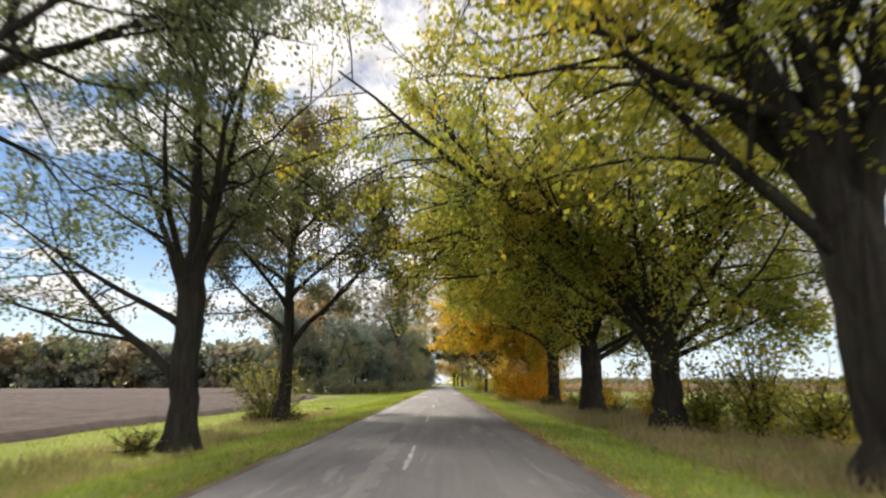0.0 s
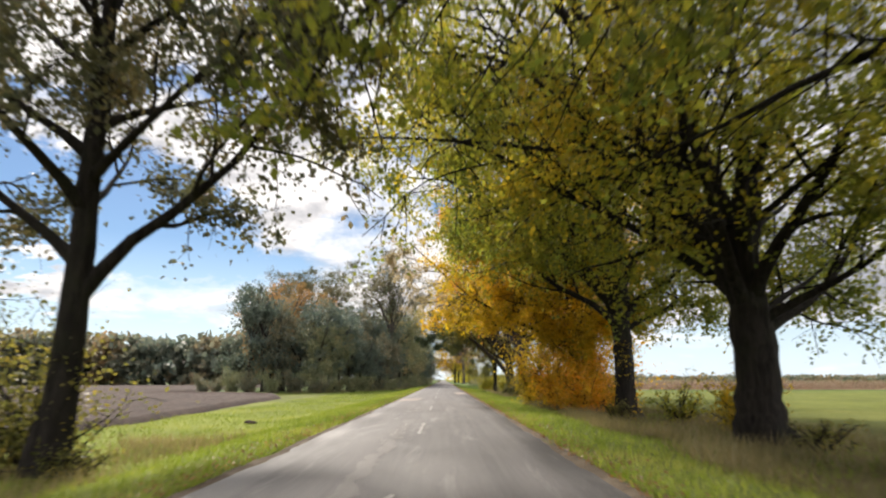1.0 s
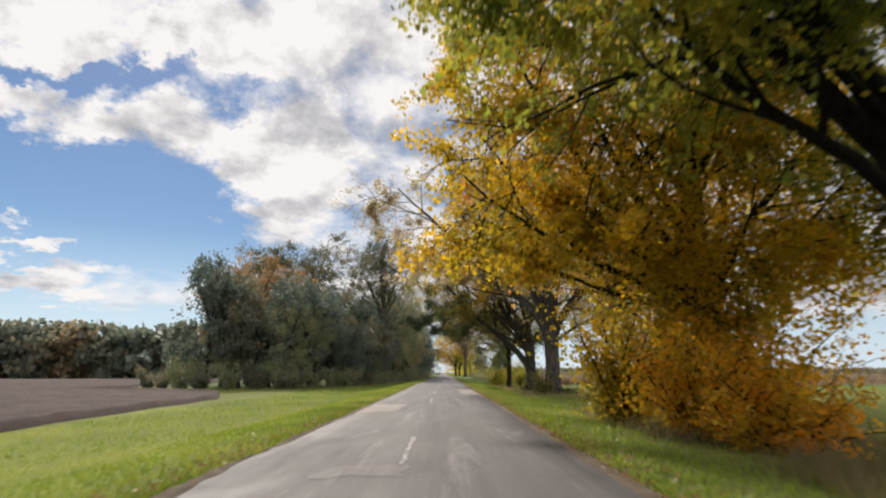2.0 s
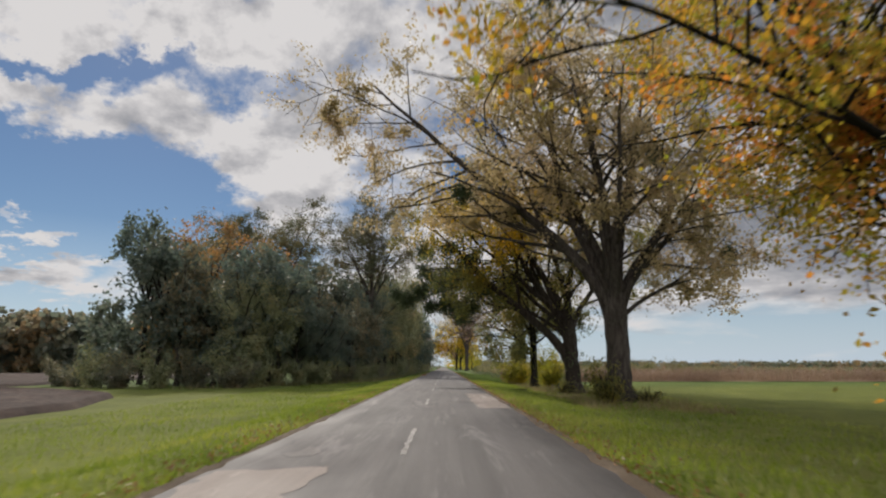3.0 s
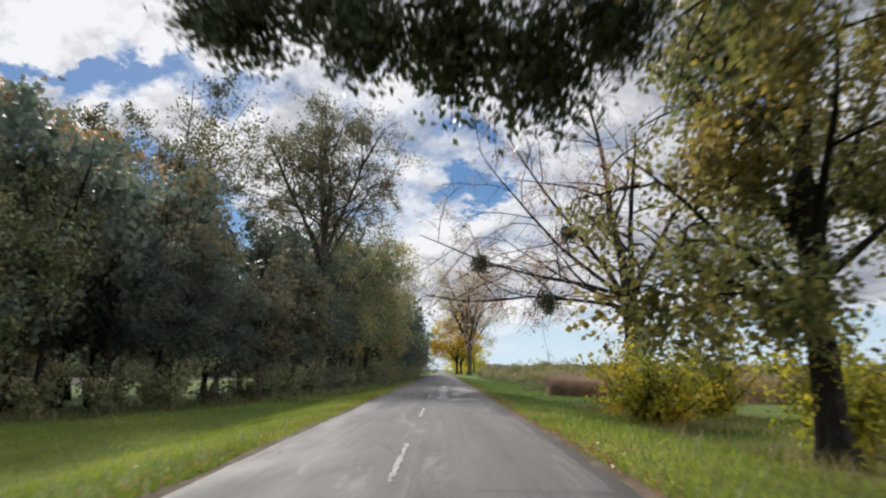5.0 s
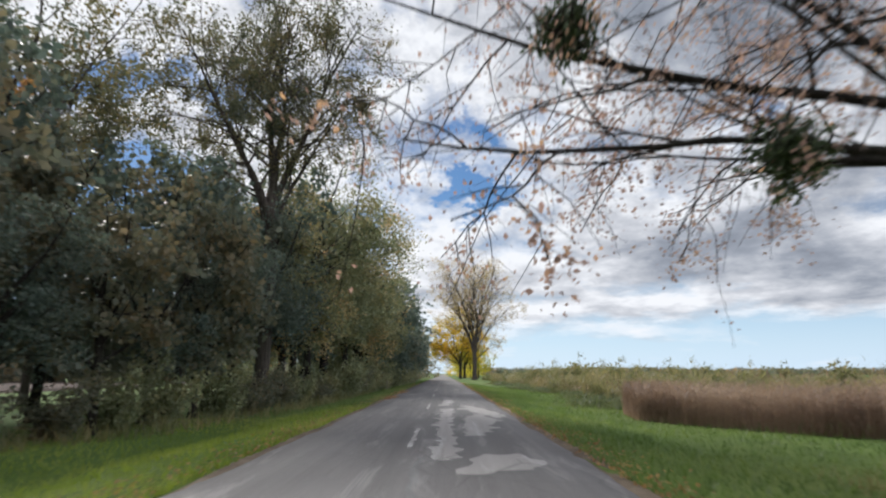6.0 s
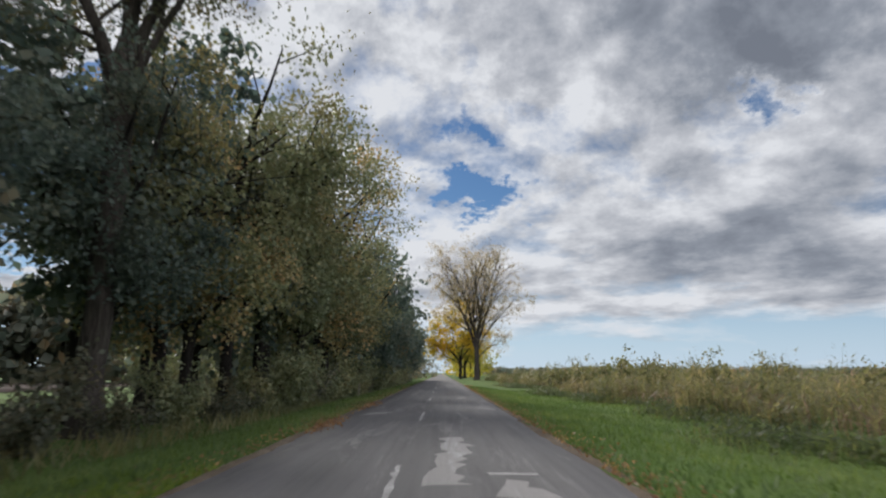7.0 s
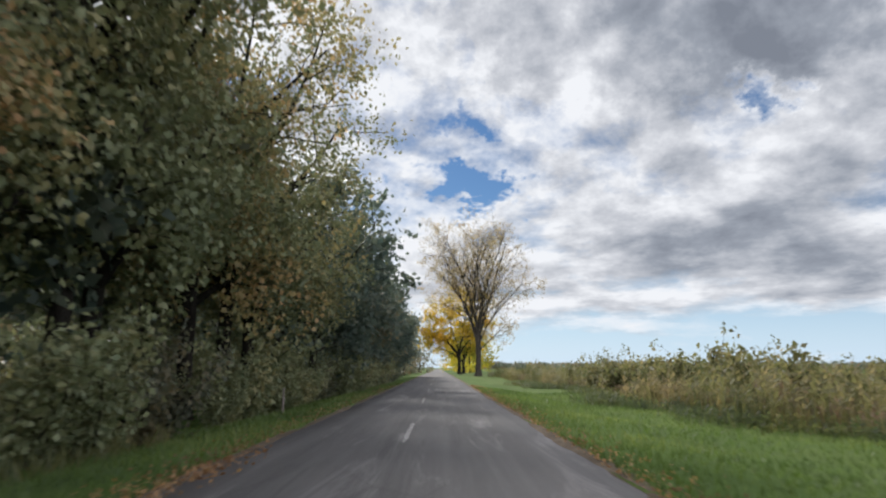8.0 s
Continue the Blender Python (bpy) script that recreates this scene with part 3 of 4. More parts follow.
# centre line: four-metre dashes, every twelve metres
for k, y0 in enumerate((9.7, 21.6, 33.4, 45.2, 63.5, 75.3, 87.4, 97.5, 107.5, 119.3, 131.3, 143.2, 155.2, 167.2, 179.2, 191.2, 203.2, 215.2)):
    flat_patch("dash", [(-0.655, y0), (-0.575, y0), (-0.575, y0 + 3.8), (-0.655, y0 + 3.8)], PAINT, 0.006, seed=30 + k, rag=0.016)

# pale and dark repairs
flat_patch("repair_patch", [(1.1, 73.9), (2.1, 73.9), (2.1, 84.2), (1.0, 84.0)], ASPHALT_PALE, 0.004, "pale asphalt repair along the edge", 2)
flat_patch("repair_patch", [(-2.95, 56.5), (-1.65, 57.5), (-1.5, 62.4), (-2.85, 62.2)], ASPHALT_PALE, 0.004, "pale asphalt repair along the edge", 3)

for i, o in enumerate([[(0.25, 116.4), (1.15, 116.7), (1.45, 117.4), (1.2, 118.6), (0.5, 118.2), (0.35, 117.4)], [(-0.12, 117.8), (0.22, 117.8), (0.18, 124), (0.3, 131.5), (-0.05, 131.5), (-0.2, 124)],
                      [(0.5, 121.5), (0.9, 121.5), (1.5, 126), (1.1, 129), (0.5, 126)], [(0.55, 131.2), (1.6, 126.8), (1.95, 128), (1.3, 133), (0.8, 134)],
                      [(-0.2, 133.5), (0.25, 133.5), (0.4, 138.5), (0.05, 139)], [(-2.6, 146), (-1.8, 146.4), (-1.6, 147.4), (-2.4, 147.2)]]):
    flat_patch("worn_patch", o, ASPHALT_WORN, 0.004, "pale worn strip of asphalt", 60 + i, 0.09)
for i, o in enumerate([[(-1.75, 44.0), (-0.55, 44.2), (-0.5, 45.2), (-1.5, 45.0)], [(-2.0, 12.5), (-1.2, 13), (-1.3, 17), (-1.9, 16)], [(-1.35, 24.5), (-1.1, 24.5), (-0.95, 39), (-1.2, 39)],
                      [(-1.3, -2), (-0.95, -2), (-0.9, 14), (-1.2, 14)], [(-2.2, 89.0), (-1.7, 89.2), (-1.7, 90.2), (-2.1, 90)], [(-2.35, 63.4), (-1.95, 63.4), (-1.9, 64.1), (-2.15, 64.4)]]):
    flat_patch("worn_patch", o, ASPHALT_FADED, 0.004, "pale worn strip of asphalt", 80 + i, 0.07)
for i, o in enumerate([[(-0.45, 86), (-0.38, 86), (-0.36, 118), (-0.43, 118)], [(0.3, 97), (1.9, 97), (2.0, 108), (0.4, 108)]]):
    flat_patch("dark_patch", o, ASPHALT_DARK if i == 0 else ASPHALT, 0.003, "dark tarred seam in the asphalt", 90 + i, 0.03)
flat_patch("paint_mark", [(0.6, 134.3), (1.25, 134.3), (1.25, 134.5), (0.6, 134.5)], PAINT, 0.006, "short white paint mark", 95, 0.012)

# gravel shoulders
for side, x0, x1 in (("shoulder_gravel", ROAD_L - 0.28, ROAD_L + 0.10), ("shoulder_gravel", ROAD_R - 0.10, ROAD_R + 0.40)):
    xx = np.linspace(x0, x1, 5)
    yy = np.arange(-28, 260, 0.5)
    def hump(x, y):
        c = (x - x0) / (x1 - x0)
        return -0.07 + 0.05 * np.sin(np.clip(c, 0, 1) * math.pi) + 0.02 * np.sin(y * 1.1 + x * 9) * np.sin(y * 0.37 + x0)
    tagged(new(side, grid_sheet(side, xx, yy, GRAVEL, 0.012, hump)), "crumbled gravel and dirt along the asphalt edge", "shoulder", kind="structure")


def field_edge(y):
    return np.interp(y, [-40, 45, 82, 92, 99, 105, 225], [-15.5, -13.5, -16.5, -20.0, -28.0, -40.0, -44.0])


# ploughed field on the left: ridges of turned soil along the road
ys = np.concatenate([np.arange(-40, 106, 1.2), np.linspace(107, 226, 30)])
off = np.concatenate([np.arange(0, 40, 0.35), np.linspace(40, 260, 60)])
gx = field_edge(ys)[:, None] - off[None]
gy = np.repeat(ys[:, None], len(off), 1)
clod = np.random.default_rng(8).normal(size=gx.shape) * 0.045
z = land(gx, gy) + 0.09 + 0.05 * (1 - np.cos(off * 2 * math.pi / 1.05))[None] * (off < 40)[None] + np.abs(clod) + 0.14 * np.exp(-((off - 0.6) / 0.4) ** 2)[None]
z[:, 0] = land(gx[:, 0], ys) - 0.02
nx = len(off)
i = (np.arange(len(ys) - 1)[:, None] * nx + np.arange(nx - 1)).ravel()
tagged(new("ploughed_field", mesh_np("ploughed_field", np.stack([gx, gy, z], -1).reshape(-1, 3), np.stack([i, i + nx, i + nx + 1, i + 1], 1), SOIL)),
       "brown ploughed field with turned furrows", "field", kind="structure")


# ---- roadside trees ----
R = lambda s: np.random.default_rng(s)
Z, Z_LEFT = -0.40, -0.60
AVENUE = "old trees along the road"


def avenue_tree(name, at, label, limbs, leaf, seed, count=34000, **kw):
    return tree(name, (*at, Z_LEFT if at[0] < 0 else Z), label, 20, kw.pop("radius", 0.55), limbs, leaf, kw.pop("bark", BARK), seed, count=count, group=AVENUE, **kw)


def trunk_leaves(top, radius, high, count, mat, seed, size=0.11, label="leafy shoots on the trunk"):
    """Shoots or ivy that cling to a trunk."""
    r = R(seed)
    az, z = r.uniform(0, 2 * math.pi, count), high * r.random(count) ** 1.3
    patch = np.sin(az * 2 + z * 1.7 + seed) + np.sin(az * 3 - z * 2.3) + r.normal(size=count) * 0.5 > -0.2
    az, z = az[patch], z[patch]
    d = np.stack([np.cos(az), np.sin(az), np.zeros(len(az))], 1)
    rr = radius * (0.9 + 0.6 * np.exp(-z * 2.2)) + r.random(len(az)) ** 2 * 0.35
    v, l = leaves(r, d * rr[:, None] + np.stack([z * 0, z * 0, z], 1), size, d * 0.8)
    trunk = [o for o in top.children if o.name.startswith("trunk")][0]
    child("shoot_cover", mesh_np("shoot_cover", v, l, mat), trunk, label)["kind"] = "stuff"


# left of the road
avenue_tree("roadside_tree", (-8.2, 8.5), "dark roadside tree with long limbs over the verge",
            [(6.0, 60, 34, 10, 0.16), (6.2, 20, 48, 7, 0.12), (5, 100, 50, 9, 0.2), (5, 200, 55, 8, 0.2), (5, 290, 60, 8, 0.2)], L_DARK, 11, count=13000, leaf_size=0.13, fork=6.2)
avenue_tree("roadside_tree", (-7.6, 18.3), "forked roadside tree with thinning dark green leaves",
            [(1.9, 178, 38, 8.0, 0.17), (3.8, 150, 52, 9, 0.17), (5.3, 140, 72, 10, 0.24), (5.4, 80, 80, 10, 0.17), (5.2, 35, 55, 6, 0.09),
             (5.2, 300, 60, 8, 0.16), (4.6, 250, 45, 7, 0.14), (3.6, 188, 22, 7, 0.11), (5.0, 95, 48, 7, 0.14)], L_DARK, 12, count=18000, leaf_size=0.13, fork=5.4, radius=0.46, kids=(7, 6, 4))
avenue_tree("roadside_tree", (-7.9, 30.9), "roadside tree with a straight stem and bronze-green leaves",
            [(3.8, 5, 38, 9, 0.17), (4.6, 178, 24, 8, 0.12), (5.4, 120, 22, 7.5, 0.12), (5.8, 240, 26, 7.5, 0.12), (6.4, 340, 28, 7.5, 0.12), (7.0, 195, 22, 7.5, 0.11), (7.6, 60, 28, 7, 0.11),
             (8.2, 290, 30, 6.5, 0.10), (8.8, 160, 28, 6.5, 0.10), (9.4, 20, 34, 6, 0.10), (10, 220, 36, 6, 0.09), (10.4, 100, 42, 5.5, 0.09), (11, 320, 50, 5.5, 0.09), (11, 180, 58, 6, 0.1), (11, 60, 72, 6, 0.12)],
            L_DUSK, 13, count=44000, leaf_size=0.165, fork=11.0, radius=0.40, taper=0.55, kids=(7, 6, 4), low_leaf=3.4)

# right of the road
avenue_tree("roadside_tree", (7.2, 9.9), "massive dark-barked roadside tree with olive and gold leaves",
            [(4.2, 178, 46, 12, 0.40), (3.7, 166, 26, 9, 0.16), (4.5, 170, 74, 11, 0.27), (4.5, 70, 80, 11, 0.28), (4.4, 330, 60, 10, 0.26), (4.2, 10, 50, 9, 0.24), (4.2, 280, 58, 9, 0.24), (4.2, 130, 46, 11, 0.24), (4.4, 30, 66, 10, 0.22), (4.2, 50, 42, 9, 0.2), (4.4, 150, 62, 12, 0.22)],
            L_GREEN, 21, fork=4.5, radius=0.66, lean=(-0.25, 0.1), alt=[(L_OLIVE, "olive and gold leaves", around(2.0, 12.0, 11.0, 5.0, 5.0))], count=38000, leaf_size=0.14, low_leaf=3.0)
avenue_tree("roadside_tree", (7.8, 21.9), "spreading green roadside tree with several stems",
            [(2.4, 168, 42, 9.5, 0.24), (3.4, 140, 60, 10, 0.26), (3.5, 164, 54, 15, 0.22), (3.6, 90, 75, 12, 0.34), (3.5, 40, 66, 11, 0.30), (3.5, 300, 72, 11, 0.3), (3.5, 355, 60, 10, 0.2), (3.0, 190, 25, 9.5, 0.18), (3.3, 220, 40, 8, 0.18),
             (3.2, 350, 35, 8, 0.18), (2.9, 20, 14, 7.5, 0.12), (2.8, 315, 14, 6.5, 0.12), (2.9, 65, 18, 7, 0.12), (3.4, 290, 50, 8, 0.2), (3.0, 176, 44, 16, 0.24), (3.2, 184, 34, 13.5, 0.2), (3.0, 200, 58, 12, 0.2), (2.6, 345, 14, 5, 0.1)], L_GREEN, 22, fork=3.2, radius=0.55, count=74000, leaf_size=0.142, low_leaf=4.0, droop=-0.12)
avenue_tree("roadside_tree", (8.0, 34.0), "spreading olive-green roadside tree forked low over a stout trunk",
            [(4.3, 161, 20, 11.5, 0.15), (4.2, 170, 33, 13, 0.2), (4.2, 162, 52, 15.5, 0.22), (4.2, 150, 58, 10.5, 0.27), (4.3, 80, 74, 11, 0.34), (4.3, 35, 68, 10, 0.30), (4.3, 255, 74, 10, 0.26), (2.8, 5, 18, 8, 0.16), (3.2, 330, 14, 7.5, 0.12), (3.2, 40, 14, 8, 0.12), (3.4, 80, 20, 7, 0.12), (3.6, 215, 38, 8, 0.2),
             (4.0, 300, 50, 9, 0.2), (3.4, 190, 42, 9.5, 0.2), (3.8, 110, 35, 8, 0.18), (4.2, 178, 46, 16, 0.22), (4.2, 182, 56, 17, 0.22)], L_GREEN, 23, fork=3.7, radius=0.62, alt=[(L_OLIVE, "olive and gold leaves", around(3.0, 32.0, 8.0, 6.0, 4.5))], count=74000, leaf_size=0.142, low_leaf=4.4, droop=-0.07)
lone = avenue_tree("roadside_tree", (8.0, 45.7), "roadside tree with a single stem and yellow-green leaves",
            [(4.6, 175, 35, 12.5, 0.2), (5.0, 182, 24, 14, 0.18), (5.4, 178, 44, 14, 0.2), (5.2, 190, 30, 12, 0.15), (5.5, 150, 60, 10, 0.22), (6, 80, 78, 11, 0.27), (5.6, 20, 50, 8.5, 0.2), (4.8, 330, 18, 7.5, 0.14), (4.0, 15, 12, 7.5, 0.12), (4.2, 50, 14, 7, 0.12), (5.0, 250, 40, 8, 0.17), (4.2, 195, 22, 9, 0.17)],
            L_GREEN, 24, fork=6.0, radius=0.48, count=70000, leaf_size=0.152, low_leaf=5.4, droop=-0.12)
trunk_leaves(lone, 0.52, 3.4, 900, L_GOLD, 201)
avenue_tree("roadside_tree", (8.0, 54.6), "golden yellow roadside tree hanging over the road",
            [(3.6, 190, 35, 11, 0.2), (4.2, 188, 55, 13, 0.24), (4.5, 250, 78, 13, 0.26), (4.3, 15, 58, 8, 0.2), (3.8, 220, 42, 9, 0.2), (4, 300, 45, 9, 0.18), (3.2, 200, 18, 9, 0.16), (4.4, 205, 58, 12, 0.22),
             (3.6, 184, 24, 10, 0.15), (3.4, 172, 8, 7, 0.12), (3.4, 225, 8, 6, 0.12), (3.6, 280, 14, 6, 0.12), (4.0, 235, 40, 9, 0.16), (3.4, 260, 20, 6, 0.12)],
            L_GOLD, 25, fork=4.4, alt=[(L_AMBER, "orange and olive leaves on the far side", lambda p, rng: p[:, 1] + rng.normal(size=len(p)) * 0.6 > 55.6)], radius=0.5, spread=0.9, count=70000, leaf_size=0.152, droop=-0.2, low_leaf=4.4)
avenue_tree("roadside_tree", (11.2, 66.0), "roadside tree turning orange and yellow over the verge",
            [(4.2, 165, 48, 7.5, 0.2), (4.4, 130, 60, 10, 0.22), (4.6, 70, 72, 10, 0.24), (4.2, 10, 40, 8, 0.2), (4.2, 205, 44, 4.5, 0.14), (4.2, 280, 46, 5.0, 0.15), (3.2, 172, 26, 6.0, 0.13),
             (4.4, 150, 58, 11, 0.2), (3.8, 130, 36, 7, 0.14), (3.8, 100, 38, 6, 0.12), (4.4, 203, 14, 11.5, 0.15)],
            L_AMBER, 26, fork=4.4, radius=0.5, count=34000, leaf_size=0.13, low_leaf=5.6, droop=-0.12)
avenue_tree("roadside_tree", (8.3, 83.6), "huge old roadside tree with thin brown-gold leaves and grey bark",
            [(4.0, 180, 48, 18.5, 0.34), (4.5, 172, 60, 17, 0.26), (4.6, 155, 64, 16, 0.30), (4.9, 100, 80, 15, 0.38), (4.6, 30, 62, 14, 0.28), (4.2, 4, 42, 11, 0.34), (4.0, 20, 20, 8, 0.12), (4.4, 345, 52, 12, 0.22),
             (4.4, 250, 62, 12, 0.24), (4.2, 195, 42, 13, 0.2), (4.6, 210, 70, 14, 0.24)],
            L_BROWN, 27, fork=4.8, radius=0.64, bark=BARK_GREY, count=80000, leaf_size=0.148, kids=(7, 6, 4), low_leaf=8.8, droop=-0.09)
old = avenue_tree("roadside_tree", (8.0, 92.4), "old roadside tree leaning long mossy limbs over the road",
            [(2.0, 176, 24, 13, 0.34), (3.4, 160, 44, 13, 0.30), (4.2, 60, 66, 11, 0.28), (3.9, 20, 45, 9, 0.22), (3.9, 250, 62, 10, 0.22),
             (4.2, 178, 30, 11, 0.2), (4.0, 176, 60, 13, 0.22), (4.2, 165, 66, 12, 0.2), (3.8, 152, 24, 12.5, 0.17), (4.0, 148, 36, 12.5, 0.17), (3.6, 157, 16, 11.5, 0.13)], L_DULL, 28, fork=4.2, radius=0.52, bark=BARK_OLD, lean=(-0.25, 0), kids=(6, 5, 4), alt=[(L_DARK, "dark green leaves over the road", around(-0.2, 97.0, 7.0, 4.4, 3.4)), (L_GOLD, "golden leaves in the upper crown", around(3.6, 92.0, 11.6, 6.0, 4.0))], count=54000, leaf_size=0.135, low_leaf=4.6)
trunk_leaves(old, 0.62, 2.6, 1300, L_DARK, 202, label="dark ivy leaves on the trunk")
slim = avenue_tree("roadside_tree", (6.8, 101.0), "slim roadside tree with olive leaves down its stem",
            [(2.8, 180, 40, 4.5, 0.10), (4, 150, 55, 5.5, 0.12), (5, 90, 80, 7, 0.17), (4.2, 20, 45, 5, 0.11), (3.4, 350, 25, 4.2, 0.09), (3.8, 250, 45, 5, 0.11), (3, 90, 30, 4, 0.09), (2.6, 215, 15, 4, 0.09)],
            L_BRONZE, 29, fork=5.0, radius=0.29, count=26000, leaf_size=0.14, droop=-0.14)
trunk_leaves(slim, 0.28, 4.0, 700, L_OLIVE, 203)
avenue_tree("roadside_tree", (7.8, 115.4), "nearly bare roadside tree with a few rust-red leaves",
            [(4.3, 182, 3, 8.5, 0.09), (4.7, 176, 12, 9.5, 0.11), (4.6, 168, 28, 9.5, 0.10), (4.5, 178, 52, 9, 0.12), (4.6, 90, 76, 10, 0.24), (4.4, 30, 50, 8, 0.2), (4.0, 260, 50, 8, 0.18), (4.5, 196, 4, 6.5, 0.07),
             (4.3, 160, -4, 6.0, 0.06), (3.8, 110, 25, 7, 0.1)],
            L_RUST, 30, fork=4.6, radius=0.36, count=12000, leaf_size=0.075, thin=0.6, droop=-0.15, kids=(8, 6, 4), low_leaf=2.3, hang=44, twig=0.55)


def mistletoe(at, size, seed):
    """A round evergreen tuft: forked stalks from one point and thick small leaves."""
    r = np.random.default_rng(seed)
    ob = new("mistletoe")
    ob.location = at
    tagged(ob, "dark round mistletoe tuft in the branches", "mistletoe", "mistletoe tufts")
    wood = Tubes()
    k = int(1500 * size)
    d = unit(r.normal(size=(60, 3)))
    for q in d:
        wood.add(np.array((q * 0.0, q * size * 0.3 + r.normal(size=3) * 0.02, q * size * 0.55)), (0.012, 0.009, 0.004), 3)
    tagged(child("woody_frame", wood.mesh("woody_frame", BARK), ob), kind="stuff")
    way_k = d[r.integers(60, size=k)]
    reach = r.uniform(0.7, 1.2, 60)[r.integers(60, size=k)]
    q = way_k * (r.random(k) ** 0.5 * size * 0.56 * reach)[:, None] + r.normal(size=(k, 3)) * 0.11 * size
    q[:, 2] -= 0.06 * size * r.random(k)
    v, l = leaves(r, q, 0.075 + 0.045 * size, width=0.24)
    child("tuft", mesh_np("tuft", v, l, L_MISTLETOE), ob)


for i, (x, y, z, s) in enumerate([(1.6, 62.0, 7.3, 1.3), (-8.6, 31.3, 12.8, 1.2), (0.9, 82.5, 9.5, 0.9), (-2.6, 97.5, 6.0, 1.2), (-1.7, 97.9, 6.6, 1.4), (-0.4, 97.2, 7.0, 1.5), (0.2, 97.6, 5.7, 1.6),
                                  (1.2, 97.0, 5.0, 1.4), (2.0, 96.6, 5.5, 1.2), (-1.2, 98.0, 8.0, 1.4), (0.8, 98.2, 7.6, 1.5), (-3.5, 98.2, 6.5, 0.9), (2.5, 96.4, 6.6, 1.2), (-0.9, 97.0, 5.4, 1.1), (-1.4, 97.0, 9.4, 1.3), (0.4, 97.5, 9.8, 1.2), (1.9, 96.8, 8.8, 1.2),
                                  (12.6, 84.5, 9.3, 1.0), (14.2, 84.0, 6.8, 0.9), (10.9, 83.9, 12.0, 1.2), (9.6, 100.5, 4.8, 1.0), (1.6, 115.2, 5.7, 0.75), (4.4, 115.4, 4.05, 0.85), (5.2, 114.4, 6.8, 0.7),
                                  (-10.6, 143.6, 16.3, 1.0), (-12.1, 143.9, 19.6, 0.9)]):
    mistletoe((x, y, z), s, 300 + i)

# bushes under the avenue
bush("orange_bush", (8.3, 53.4, Z), "bright orange autumn bush under the trees", (5.2, 5.0, 4.2), L_ORANGE, 41, 8000, 0.15, 26)
bush("orange_bush", (5.6, 55.6, Z), "golden autumn bush at the verge", (4.6, 4.6, 4.4), L_GOLD, 52, 6000, 0.15, 24)
bush("orange_bush", (6.2, 51.6, Z), "orange autumn bush under the trees", (4.2, 4.0, 3.0), L_ORANGE, 53, 5200, 0.14, 22)
bush("orange_bush", (7.2, 49.4, Z), "low orange autumn bush under the trees", (4.4, 3.4, 2.0), L_ORANGE, 42, 3800, 0.14, 20)
bush("yellow_bush", (10.6, 17.5, Z), "thin yellow-green bush beside a roadside trunk", (3.4, 3.4, 2.2), L_OLIVE, 43, 2000, 0.13, 20)
bush("yellow_bush", (9.9, 28.5, Z), "thin yellow-green bush beside a roadside trunk", (3.2, 3.0, 2.2), L_GOLD, 44, 3600, 0.13, 18)
bush("yellow_bush", (9.6, 38.0, Z), "thin yellow-green bush beside a roadside trunk", (3.0, 3.0, 2.0), L_GOLD, 45, 3200, 0.13, 18)
bush("yellow_bush", (-8.7, 31.3, Z_LEFT), "dull olive suckers round a roadside trunk", (4.6, 3.2, 3.6), L_DULL, 46, 3600, 0.11, 22)
bush("green_bush", (10.0, 20.0, Z), "leafy olive-green bush beside a roadside trunk", (3.8, 3.4, 3.8), L_OLIVE, 47, 2600, 0.13, 20)
bush("green_bush", (8.9, 21.6, Z), "leafy green shoots round a roadside trunk", (2.6, 2.4, 2.2), L_GREEN, 54, 2200, 0.12, 16)
bush("yellow_bush", (9.2, 42.4, Z), "thin yellow-green bush beside a roadside trunk", (2.4, 2.2, 1.7), L_OLIVE, 56, 1100, 0.11, 16)
bush("orange_bush", (10.0, 63.6, Z), "golden orange bush under a roadside tree", (4.8, 4.2, 5.2), L_AMBER, 58, 9000, 0.15, 26)
bush("yellow_bush", (6.3, 108.6, Z), "yellow-green bush at the roadside", (3.6, 3.4, 2.6), L_OLIVE, 48, 6000, 0.13, 22)
bush("yellow_bush", (8.4, 103.2, Z), "yellow-green bush at the roadside", (3.0, 3.0, 2.2), L_OLIVE, 49, 5000, 0.13, 22)
bush("yellow_bush", (9.8, 112.6, Z), "yellow-green bush under the bare tree", (3.4, 3.0, 3.2), L_OLIVE, 50, 5600, 0.13, 22)
bush("yellow_bush", (7.2, 113.4, Z), "yellow bush under the bare tree", (2.8, 2.6, 2.4), L_GOLD, 51, 3600, 0.12, 18)

bush("green_bush", (7.3, 81.9, Z), "dull green bush at the foot of a roadside tree", (2.4, 2.0, 1.7), L_DULL, 55, 2600, 0.1, 18)
for x, y, s, k in ((8.2, 84.8, 1.0, 61), (9.2, 82.4, 0.8, 62), (7.2, 91.4, 0.9, 63), (7.3, 44.6, 0.9, 64), (8.9, 33.0, 0.8, 65), (-7.2, 30.3, 0.7, 66), (-9.2, 30.4, 0.8, 67), (-8.5, 17.6, 0.7, 68)):
    bush("dry_brush", (x, y, Z if x > 0 else Z_LEFT), "tangle of dry brown stems at a trunk's foot", (2.2 * s, 1.9 * s, 0.95 * s), L_DULL, k, 1100, 0.075, 26, "dry brush under the trees")

